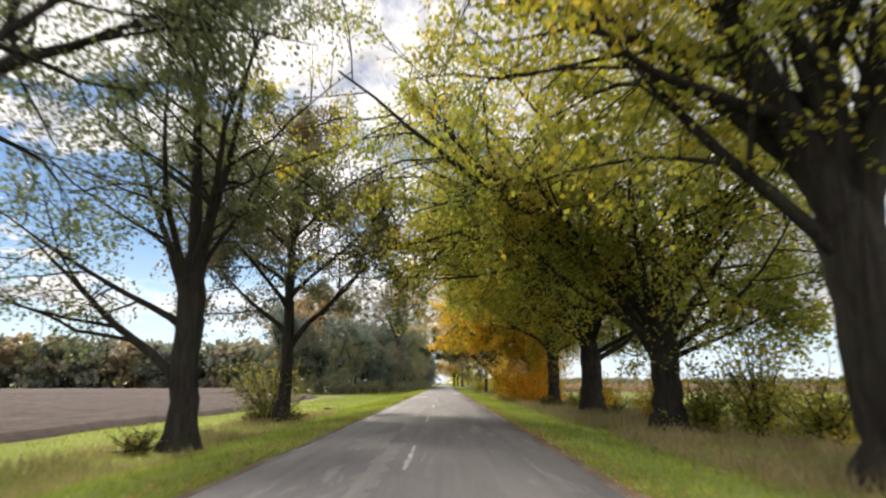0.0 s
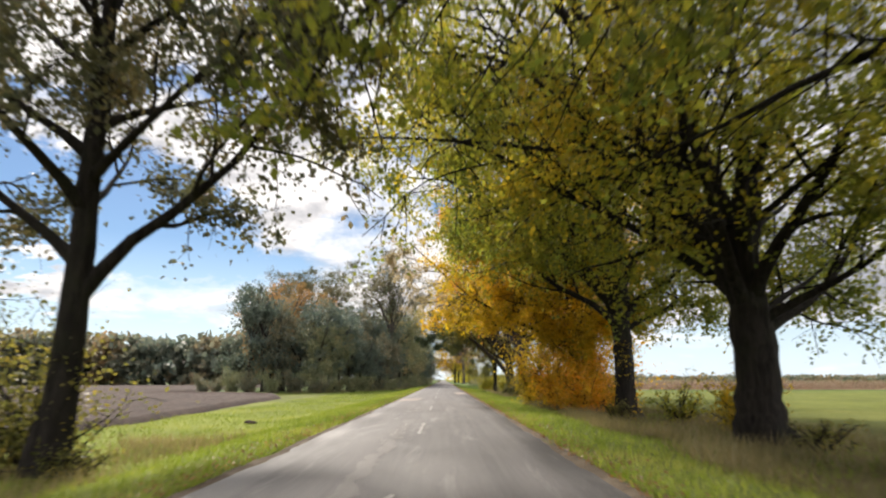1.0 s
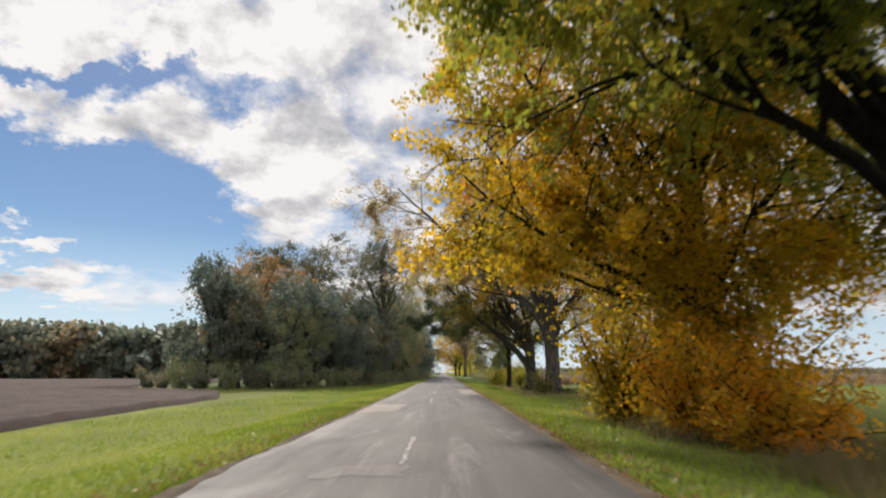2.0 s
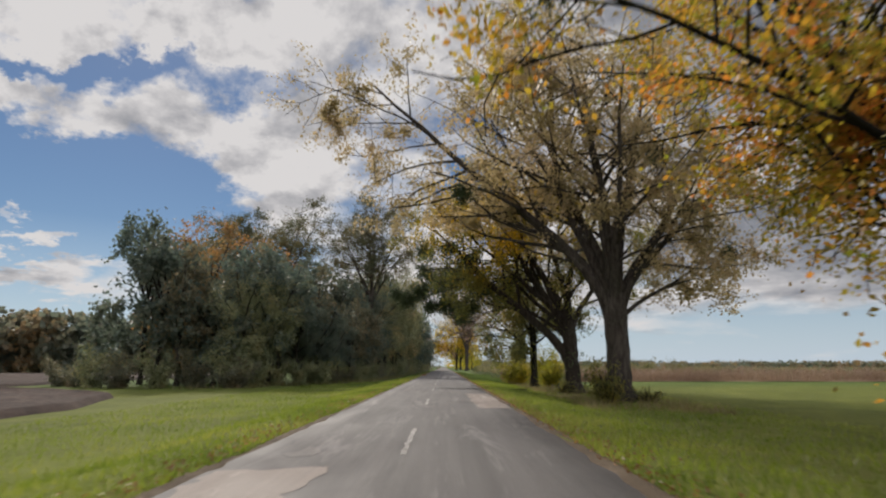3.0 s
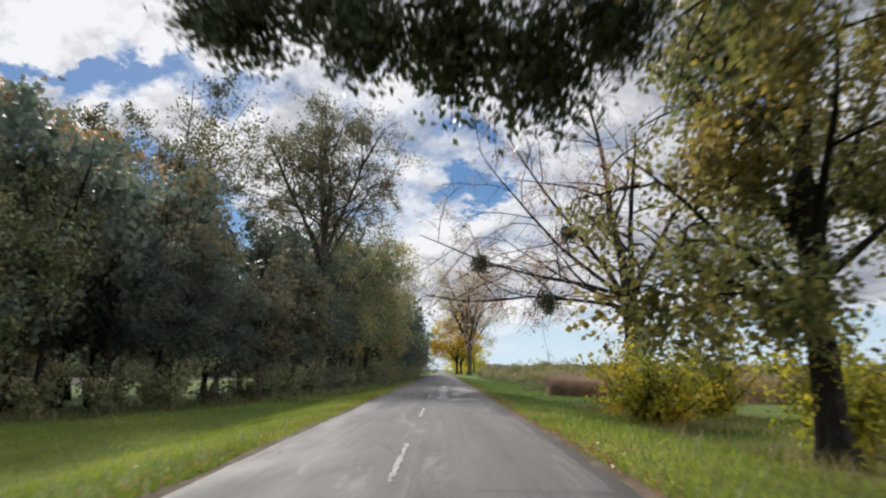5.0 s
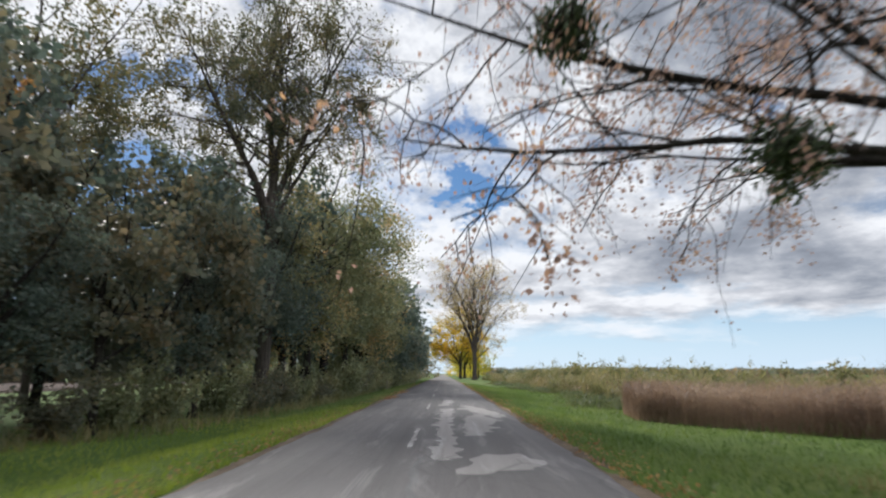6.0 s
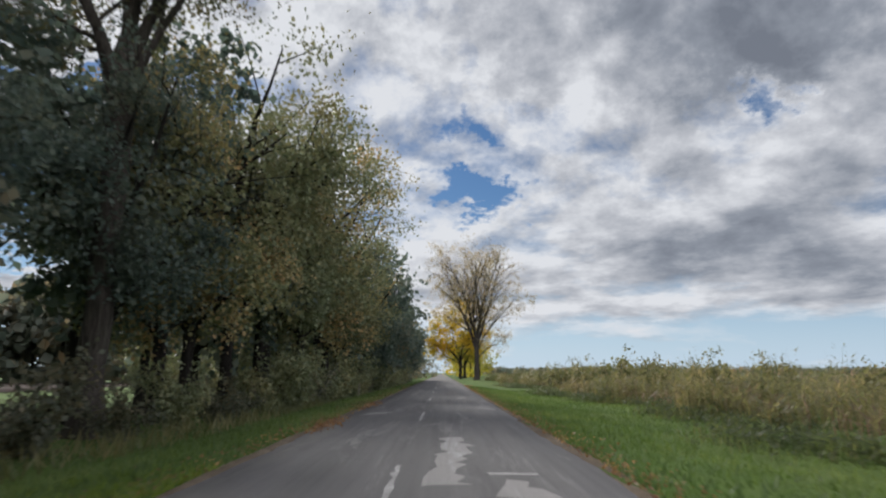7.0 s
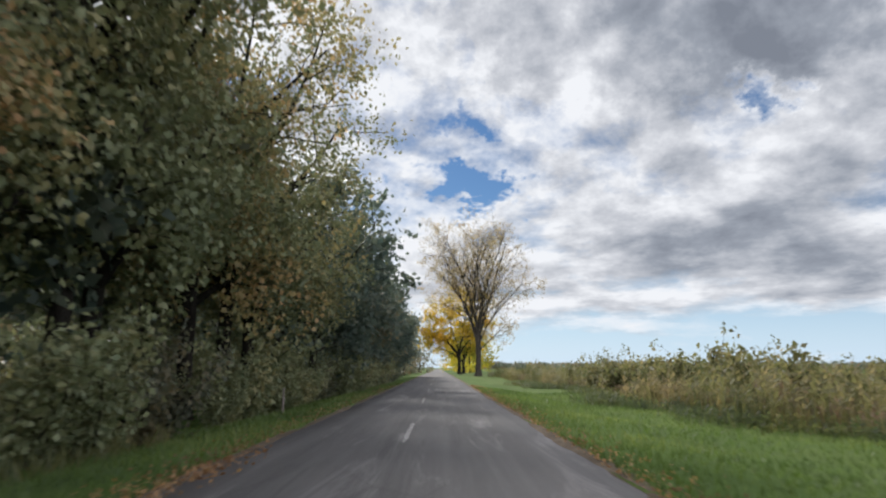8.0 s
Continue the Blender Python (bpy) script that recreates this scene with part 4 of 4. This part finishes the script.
# far pair on the right: a tall thin-leaved poplar and a yellow tree
tree("poplar", (7.8, 267, Z), "tall poplar with thin pale autumn leaves at the roadside", 34, 0.62,
     [(6.5, 172, 68, 22, 0.34), (7, 120, 74, 23, 0.34), (7.5, 60, 80, 23, 0.34), (7, 8, 70, 22, 0.34), (7, 300, 74, 22, 0.3), (7, 230, 72, 22, 0.3), (6, 190, 62, 17, 0.2), (6, 345, 58, 16, 0.2), (5, 0, 30, 8, 0.14)],
     L_BROWN, BARK_GREY, 60, count=15000, leaf_size=0.28, fork=8, kids=(8, 5, 4), twig=1.5, spread=0.5)
tree("yellow_tree", (4.6, 285, Z), "golden yellow tree over the far road", 20, 0.45,
     [(4, 175, 48, 13, 0.2), (5, 120, 60, 14, 0.2), (6, 60, 75, 16, 0.2), (5, 10, 50, 11, 0.2), (5, 280, 60, 13, 0.2), (4, 220, 38, 11, 0.16), (4, 190, 20, 9, 0.14)], L_GOLD, BARK, 61, count=13000, leaf_size=0.36, twig=1.6)
tree("yellow_tree", (7.0, 320, Z), "golden yellow tree over the far road", 20, 0.45,
     [(3, 175, 45, 9, 0.2), (4, 120, 60, 10, 0.2), (5, 60, 75, 11, 0.2), (4, 10, 50, 8, 0.2), (4, 280, 55, 9, 0.2), (3, 220, 30, 8, 0.16)], L_OLIVE, BARK, 62, count=7000, leaf_size=0.4, twig=1.6)

# ---- wood on the left ----
# the poplar that stands over the wood's edge
tree("poplar", (-10.9, 145.3, Z_LEFT), "tall poplar with thin bronze leaves over the wood", 28, 0.5,
     [(10, 178, 66, 14, 0.24), (12, 120, 74, 15, 0.26), (13, 60, 80, 15, 0.26), (12, 15, 66, 14, 0.24), (12.5, 300, 70, 13, 0.22), (11, 230, 62, 13, 0.22), (11, 350, 52, 10, 0.18)],
     L_DUSK, BARK_GREY, 63, count=36000, leaf_size=0.17, fork=13, kids=(8, 6, 4), twig=1.2)


def wood_tree(name, label, leaf, seed, fork, reach, count, size, lows, bark=BARK):
    limbs = ring(R(seed), 5, fork * 0.75, fork, 10, (45, 75), (reach * 0.8, reach), 0.16)
    limbs += ring(R(seed + 1), lows, fork * 0.45, fork * 0.75, 40, (15, 45), (reach * 0.5, reach * 0.7), 0.1)
    return tree(name, (0, 0, 0), label, 15, 0.24, limbs, leaf, bark, seed, count=count, leaf_size=size, fork=fork, kids=(5, 4, 3), group="trees of the wood", twig=1.5, simple=True)


kinds = [wood_tree("wood_tree", "dark green tree in a dense wood", L_FOREST_HAZED, 70, 6.0, 7.0, 3900, 0.42, 4),
         wood_tree("wood_tree", "dark green tree in a dense wood", L_FOREST_HAZED, 72, 8.0, 8.0, 3900, 0.44, 3),
         wood_tree("wood_tree", "tree turning bronze in a dense wood", L_FOREST_WARM_HAZED, 74, 6.5, 7.0, 3800, 0.42, 4),
         wood_tree("wood_tree", "tall half-bare tree in a dense wood", L_DUSK, 76, 13.0, 13.0, 7500, 0.24, 3, BARK_GREY),
         wood_tree("wood_tree", "green tree hanging over the road edge, leaves lightened against shade", L_EDGE_GREEN_LIT, 78, 6.5, 7.0, 13500, 0.165, 5),
         wood_tree("wood_tree", "bronze-green tree hanging over the road edge, leaves lightened against shade", L_EDGE_LIT, 82, 6.0, 6.5, 13000, 0.165, 5),
         wood_tree("wood_tree", "russet-topped tree in a dense wood", L_RUSSET, 84, 8.0, 8.0, 8000, 0.28, 4),
         wood_tree("wood_tree", "dark green tree at the edge of a wood, leaves blued for haze", L_FOREST_HAZED, 86, 6.5, 7.0, 12000, 0.18, 5)]
low = [bush("wood_shrub", (0, 0, 0), "grey-green shrub along the edge of the wood, leaves lightened against shade", (5.0, 4.6, 4.4), L_EDGE_GREEN_LIT, 80, 2700, 0.22, 6, "shrubs along the wood"),
       bush("wood_shrub", (0, 0, 0), "bronze shrub along the edge of the wood", (4.4, 4.2, 3.4), L_FOREST_WARM_HAZED, 81, 2300, 0.21, 6, "shrubs along the wood")]


def wood_edge(y):
    """Where the wood begins, left of the road."""
    return float(np.interp(y, [100, 108, 128, 145, 160, 180, 200, 330], [-30, -18.5, -10.2, -8.6, -7.3, -5.6, -5.5, -6.0]))


def scatter(kind_of, places, r, first):
    """The first of a kind goes to its first place; the rest are copies."""
    used = set()
    for x, y, which, s in places:
        ob = kind_of[which]
        m = pose(x, y, Z_LEFT if x < 0 else Z, 0, 0, r.uniform(0, 360)) 
        if which in used:
            c = copy_thing(ob, m)
            c.scale = (s, s, s * r.uniform(0.9, 1.12))
        else:
            ob.matrix_basis = m @ Matrix.Diagonal((s, s, s, 1))
            used.add(which)


r = R(90)
places = []
for y in np.arange(112, 238, 3.4):                      # first row along the road
    if abs(y - 142.5) < 2.6:
        continue                                            # open in front of the poplar
    big = float(np.interp(y, [112, 120, 124, 138, 144, 150, 157, 172, 180, 238], [0.82, 0.82, 0.64, 0.66, 0.95, 1.15, 1.40, 1.36, 0.95, 0.85]))
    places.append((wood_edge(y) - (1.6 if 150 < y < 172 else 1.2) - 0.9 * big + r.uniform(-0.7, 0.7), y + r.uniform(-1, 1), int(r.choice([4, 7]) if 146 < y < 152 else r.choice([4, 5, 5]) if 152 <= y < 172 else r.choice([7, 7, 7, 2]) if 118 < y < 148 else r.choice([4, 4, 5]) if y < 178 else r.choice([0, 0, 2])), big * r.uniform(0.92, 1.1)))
for y in np.arange(118, 232, 5.4):                      # second row
    big = float(np.interp(y, [118, 140, 152, 175, 185, 232], [0.85, 0.9, 1.15, 1.2, 0.9, 0.9]))
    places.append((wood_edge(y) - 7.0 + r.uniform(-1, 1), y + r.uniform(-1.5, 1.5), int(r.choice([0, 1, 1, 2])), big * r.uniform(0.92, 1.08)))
for x, y in ((-29, 141), (-25.5, 146), (-33, 139), (-22.5, 139), (-31, 150)):      # tall half-bare poplars behind
    places.append((x, y, 3, r.uniform(0.98, 1.1)))
for x, y, s in ((-28, 125, 1.26), (-31.5, 128, 1.12), (-24, 130, 1.12)):      # russet crowns among the green
    places.append((x, y, 6, s))
for x in np.arange(-31.5, -14, 3.0):                      # face towards the open field
    y = float(np.interp(x, [-36, -26, -16], [122, 113, 116]))
    tall = float(np.interp(x, [-36, -31, -24, -18, -14], [0.84, 0.98, 0.92, 0.80, 0.80]))
    places.append((x, y + r.uniform(-1, 1), int(r.choice([0, 1, 2, 2])), tall * r.uniform(0.92, 1.05)))
    places.append((x + 1.5, y + 7 + r.uniform(-1, 1), int(r.choice([0, 1, 2])), tall * r.uniform(1.04, 1.16)))
scatter(kinds, places, r, 0)
places = []
for y in np.arange(109, 215, 2.9):
    places.append((wood_edge(y) - 0.4 + r.uniform(-0.6, 0.4), y + r.uniform(-1, 1), int(r.random() < 0.4), r.uniform(0.5, 0.95)))
for y in np.arange(166, 214, 3.6):                      # undergrowth inside
    places.append((wood_edge(y) - 5.2 + r.uniform(-0.8, 0.8), y, 0, r.uniform(0.8, 1.1)))
    places.append((wood_edge(y) - 11 + r.uniform(-0.8, 0.8), y, 0, r.uniform(0.9, 1.2)))
for x in np.arange(-37, -18, 3.0):
    places.append((x, float(np.interp(x, [-42, -30, -18], [117, 108, 109])) + r.uniform(-0.8, 0.8), int(r.random() < 0.4), r.uniform(0.7, 1.0)))
scatter(low, places, r, 0)


def far_wood(name, spots, label, leaf, seed, per, size):
    """Far trees as one mass: stems, and a crown of clumps over each."""
    r = R(seed)
    pts, wood = [], Tubes()
    for x, y, h, w in spots:
        wood.add(np.array(((x, y, -0.6), (x + r.normal() * 0.3, y, h * 0.35), (x + r.normal() * 0.5, y, h * 0.8))), (0.3, 0.25, 0.08), 5)
        k = 26
        c = np.stack([x + r.normal(size=k) * w * 0.42, y + r.normal(size=k) * w * 0.42, h * r.uniform(0.02, 0.86, k)], 1)
        for q in c:
            n = per // k
            pts.append(q + unit(r.normal(size=(n, 3))) * (r.random((n, 1)) ** 0.5) * np.array((w * 0.28, w * 0.28, h * 0.13)))
    p = np.concatenate(pts)
    p[:, 2] = np.maximum(p[:, 2], -0.3)
    v, l = leaves(r, p, size, width=0.45)
    ob = tagged(new(name, mesh_np(name, v, l, leaf)), label, "woodland", kind="stuff")
    tagged(child("woody_frame", wood.mesh("woody_frame", BARK), ob), kind="stuff")


r = R(95)
spots = [(x + r.uniform(-3, 3), 240 + 0.1 * (x + 60) + r.uniform(-6, 6) + k * 9, r.uniform(16, 20.5), r.uniform(9, 12)) for k in range(2) for x in np.arange(-330, -40, 6.0)]
far_wood("far_wood", spots, "distant belt of bronze and green trees beyond the field", L_FAR, 96, 600, 1.95)
spots = [(x + r.uniform(-4, 4), 760 + r.uniform(-20, 20), r.uniform(4.5, 8), r.uniform(16, 26)) for x in np.arange(40, 900, 9)]
far_wood("far_wood", spots, "low distant tree line on the horizon", L_FAR, 97, 260, 2.4)
spots = [(side * (7 + r.uniform(0, 10)) - 1, y, r.uniform(12, 18), r.uniform(6, 8)) for y in np.arange(236, 420, 9) for side in (-1, -1.7)]
far_wood("far_wood", spots, "distant trees along the left of the road", L_FOREST_WARM_HAZED, 98, 480, 0.7)
spots = [(9 + r.uniform(0, 4), y, r.uniform(10, 16), r.uniform(6, 8)) for y in np.arange(340, 520, 12)]
far_wood("far_wood", spots, "distant yellowing trees along the right of the road", L_OLIVE, 99, 480, 0.8)


# ---- grass, weeds, litter ----


def blades(rng, x, y, z, height, width=0.012, bend=0.4):
    """Grass blades, one triangle each."""
    k = len(x)
    az = rng.uniform(0, 2 * math.pi, k)
    side = np.stack([np.cos(az), np.sin(az), np.zeros(k)], 1) * width
    base = np.stack([x, y, z - 0.02], 1)
    tip = base + np.stack([rng.normal(size=k) * bend * height, rng.normal(size=k) * bend * height, height], 1)
    v = np.stack([base - side, base + side, tip], 1).reshape(-1, 3)
    return v, np.arange(3 * k).reshape(-1, 3)


def lawn(name, label, k, x0, x1, y0, y1, lean_in, height, mat, seed, width, keep=None, bend=0.4):
    r = R(seed)
    x = x0 + (x1 - x0) * r.random(k) ** lean_in
    y = r.uniform(y0, y1, k)
    if keep:
        ok = keep(x, y, r)
        x, y = x[ok], y[ok]
    h = height * r.uniform(0.5, 1.4, len(x))
    v, l = blades(r, x, y, land(x, y), h, width, bend)
    tagged(new(name, mesh_np(name, v, l, mat)), label, "grass", kind="stuff")


def clumpy(x, y, r):
    n = np.sin(x * 1.3 + np.sin(y * 0.5) * 2) + np.sin(y * 0.9 + np.sin(x * 0.7) * 2)
    return n + r.normal(size=len(x)) * 0.8 > 0.1


lawn("verge_grass", "short green grass along the road", 92000, ROAD_L - 0.12, -14, -4, 135, 1.7, 0.12, GRASS, 110, 0.016)
lawn("verge_grass", "short green grass along the road", 76000, ROAD_R + 0.2, 12, -4, 112, 1.5, 0.13, GRASS, 111, 0.017)
lawn("verge_grass", "lush green grass along the road", 46000, ROAD_R + 0.2, 11, 106, 185, 1.4, 0.13, GRASS_LUSH, 117, 0.018)
lawn("verge_grass", "short green grass along the wood", 22000, ROAD_L - 0.15, -8.5, 130, 200, 1.3, 0.14, GRASS_LUSH, 112, 0.018)
lawn("dry_grass", "tall dry grass between the roadside trees", 46000, 4.8, 11.5, 0, 62, 1.0, 0.42, GRASS_DRY, 113, 0.014, clumpy)
lawn("dry_grass", "tall dry grass under the old trees", 14000, 5.6, 10.5, 76, 118, 1.0, 0.34, GRASS_DRY, 114, 0.014, clumpy)
lawn("dry_grass", "tall dry grass round the roadside trunks", 12000, -5.6, -10, 4, 38, 1.0, 0.30, GRASS_DRY, 115, 0.014, clumpy)
lawn("verge_weeds", "darker weeds at the foot of the wood", 16000, -6, -22, 100, 160, 1.0, 0.5, WEED, 116, 0.03,
     lambda x, y, r: np.abs(x - np.interp(y, [100, 108, 128, 145, 200], [-30, -18.5, -10.2, -8.4, -6.6]) - 0.8) < 1.0)


def standing_crop(name, label, x, y, height, mat, seed, leaf_k, leaf_len, width):
    """Standing stalks with drooping blades."""
    r = R(seed)
    k = len(x)
    z = land(x, y)
    h = height * r.uniform(0.75, 1.15, k)
    v0, l0 = blades(r, x, y, z, h, width, 0.07)
    vs, ls, n = [v0], [l0], len(v0)
    for j in range(leaf_k):
        f = r.uniform(0.25, 0.98, k)
        az = r.uniform(0, 2 * math.pi, k)
        d = np.stack([np.cos(az), np.sin(az), r.uniform(-0.5, 0.9, k)], 1)
        a = np.stack([x, y, z + h * f], 1)
        s = np.stack([-np.sin(az), np.cos(az), np.zeros(k)], 1) * width * 1.6
        t = a + d * (leaf_len * r.uniform(0.6, 1.3, k))[:, None]
        vs.append(np.stack([a - s, a + s, t], 1).reshape(-1, 3))
        ls.append(np.arange(3 * k).reshape(-1, 3) + n)
        n += 3 * k
    tagged(new(name, mesh_np(name, np.concatenate(vs), np.concatenate(ls), mat)), label, "crop", kind="stuff")


# a stand of dry crop on the right
r = R(120)
k = 24000
y = 121.5 + 18 * r.random(k)
x = np.interp(y, [121.5, 124.4, 128, 131, 134, 139.5], [17, 11.8, 8.2, 7.0, 7.4, 10.5]) + 90 * r.random(k) ** 2.2
standing_crop("dry_crop", "tall dry brown crop standing beside the meadow", x, y, 1.25, STRAW, 121, 4, 0.24, 0.011)
x = 24 + 380 * r.random(7000) ** 1.4
y = 126 + 90 * r.random(7000)
standing_crop("dry_crop", "dry brown crop spreading over the far field", x, y, 1.35, STRAW, 122, 3, 0.9, 0.07)
xx = np.concatenate([[15, 16], np.linspace(17, 60, 12), [120, 300, 600]])
yy = np.linspace(121.2, 139, 12)
tagged(new("crop_field", grid_sheet("crop_field", xx, yy, STUBBLE, 0.05)), "straw-coloured ground under the crop", "field", kind="structure")

# weeds and shrubs past the crop
k = 24000
x = 9.4 + 44 * r.random(k) ** 1.6
y = 138 + 130 * r.random(k) ** 1.2
swell = np.sin(x * 0.55 + np.sin(y * 0.13) * 2) + np.sin(y * 0.31 + np.sin(x * 0.4) * 1.5) + 0.7 * np.sin(x * 1.7 + y * 0.9)
ok = (swell + r.normal(size=k) * 0.5 > -0.9) & (x > 9.8 + 1.2 * np.sin(y * 0.21) + 0.8 * np.sin(y * 0.57))
standing_crop("tall_weeds", "tall yellow-green weeds on fallow land", x[ok], y[ok], np.clip(1.15 + 0.3 * swell[ok], 0.45, 1.9) * np.interp(y[ok], [150, 160], [1.0, 1.12]), WEED, 123, 4, 0.34, 0.028)
k = 5000
x = 10.6 + 40 * r.random(k) ** 1.7
y = 138 + 110 * r.random(k) ** 1.2
standing_crop("dry_weeds", "dry pinkish-brown stems among the weeds", x, y, 0.7 + 0.5 * np.sin(x * 0.4 + np.sin(y * 0.17) * 2) ** 2, STRAW, 127, 4, 0.26, 0.022)
# shoots that stand over the weeds, a few to a clump
cx, cy, tall = 11.5 + 30 * r.random(46) ** 1.3, r.uniform(141, 240, 46), r.uniform(1.9, 2.9, 46)
x, y, tall = (np.repeat(q, 7) for q in (cx, cy, tall))
standing_crop("weed_shoots", "leafy shoots rising over the weeds", x + r.normal(size=len(x)) * 0.45, y + r.normal(size=len(x)) * 0.45, tall, WEED, 128, 26, 0.17, 0.022)
k = 6000
y = r.uniform(137, 215, k)
x = 9.3 + 1.1 * np.sin(y * 0.21) + 0.8 * np.sin(y * 0.57) + r.normal(size=k) * 0.8 + 0.4
standing_crop("low_nettles", "dark green nettles along the field ditch", x, y, 0.2 + 0.3 * np.sin(y * 0.9 + x) ** 2, L_DARK, 124, 5, 0.13, 0.022)
scrub = [bush("scrub_bush", (0, 0, 0), "yellow-green scrub on fallow land", (3.2, 3.0, 2.0), WEED, 125, 1000, 0.24, 6, "scrub on the fallow land"),
         bush("scrub_bush", (0, 0, 0), "upright yellowing scrub on fallow land", (2.0, 2.0, 2.7), WEED, 126, 800, 0.22, 6, "scrub on the fallow land")]
places = []
for i in range(90):
    y = 140 + 100 * r.random()
    places.append((11.5 + 28 * r.random() ** 1.6, y, int(r.random() < 0.45), (r.uniform(0.5, 1.0) + 0.5 * (r.random() < 0.12)) * (1.0 if y > 160 else 0.85)))
for i in range(34):                                     # a thicket by the ditch
    places.append((11.0 + 12 * r.random() ** 1.3, r.uniform(158, 190), int(r.random() < 0.35), r.uniform(0.7, 1.15)))
scatter(scrub, places, r, 0)

# fallen leaves along the asphalt edges
k = 16000
side = r.random(k) < 0.4
x = np.where(side, ROAD_L - 0.15 - np.abs(r.normal(size=k)) * 0.35, ROAD_R + 0.08 + np.abs(r.normal(size=k)) * 0.38)
y = r.uniform(-2, 190, k)
v, l = leaves(r, np.stack([x, y, np.maximum(land(x, y), -0.2) + 0.05], 1), 0.058)
k = 1500
y2 = np.where(r.random(k) < 0.6, r.normal(142.6, 1.1, k), r.normal(151.8, 1.6, k))
v2, l2 = leaves(r, np.stack([r.normal(-3.08, 0.2, k), y2, np.full(k, 0.012) - 0.05 * r.random(k)], 1), 0.075)
v, l = np.concatenate([v, v2]), np.concatenate([l, np.asarray(l2) + len(v)])
tagged(new("fallen_leaves", mesh_np("fallen_leaves", v, l, LITTER)), "brown and yellow fallen leaves along the road edge", "leaves", kind="stuff")

# a slim marker post at the verge, a heap of soil on the meadow, a dead branch
bm = bmesh.new()
bmesh.ops.create_cone(bm, cap_ends=True, segments=10, radius1=0.034, radius2=0.03, depth=1.1)
bmesh.ops.translate(bm, verts=bm.verts, vec=(0, 0, 0.4))
cap = bmesh.ops.create_cone(bm, cap_ends=True, segments=10, radius1=0.031, radius2=0.01, depth=0.05)
bmesh.ops.translate(bm, verts=cap["verts"], vec=(0, 0, 0.975))
me = bpy.data.meshes.new("marker_post")
bm.to_mesh(me)
bm.free()
me.materials.append(ASPHALT_PALE)
tagged(new("marker_post", me), "slim pale marker post on the grass verge", "post").location = (-5.2, 165.0, -0.35)
stake = Tubes()
stake.add(np.array(((0, 0, -0.3), (0.01, 0, 0.3), (0.0, 0.015, 0.62), (0.02, 0.02, 0.95))), (0.035, 0.033, 0.03, 0.022), 7)
tagged(new("wooden_stake", stake.mesh("wooden_stake", BARK)), "thin dark wooden stake in the weedy verge", "stake").location = (9.6, 150.4, -0.38)
bm = bmesh.new()
bmesh.ops.create_icosphere(bm, subdivisions=3, radius=0.25)
for q in bm.verts:
    f = 1 + 0.35 * noise.noise(q.co * 4.0)
    q.co = Vector((q.co.x * 1.15 * f, q.co.y * 0.8 * f, max(q.co.z, -0.1) * 0.36 * f))
me = bpy.data.meshes.new("soil_heap")
bm.to_mesh(me)
bm.free()
me.materials.append(SOIL)
tagged(new("soil_heap", me), "low dark heap of soil on the meadow", "heap").location = (-8.4, 45.4, -0.52)
stick = Tubes()
p, q = bough(R(130), (0, 0, 0), (1, 0.05, 0.02), 1.8, 0.055, 0.018, 9, 0.13, 0.0)
stick.add(p, q, 6)
p, q = bough(R(131), p[4], (0.7, 0.6, 0.15), 0.8, 0.022, 0.006, 4, 0.15, 0.0)
stick.add(p, q, 4)
ob = tagged(new("fallen_branch", stick.mesh("fallen_branch", BARK)), "dead bare branch lying in the verge grass", "branch")
ob.location = (3.95, 91.0, -0.07)
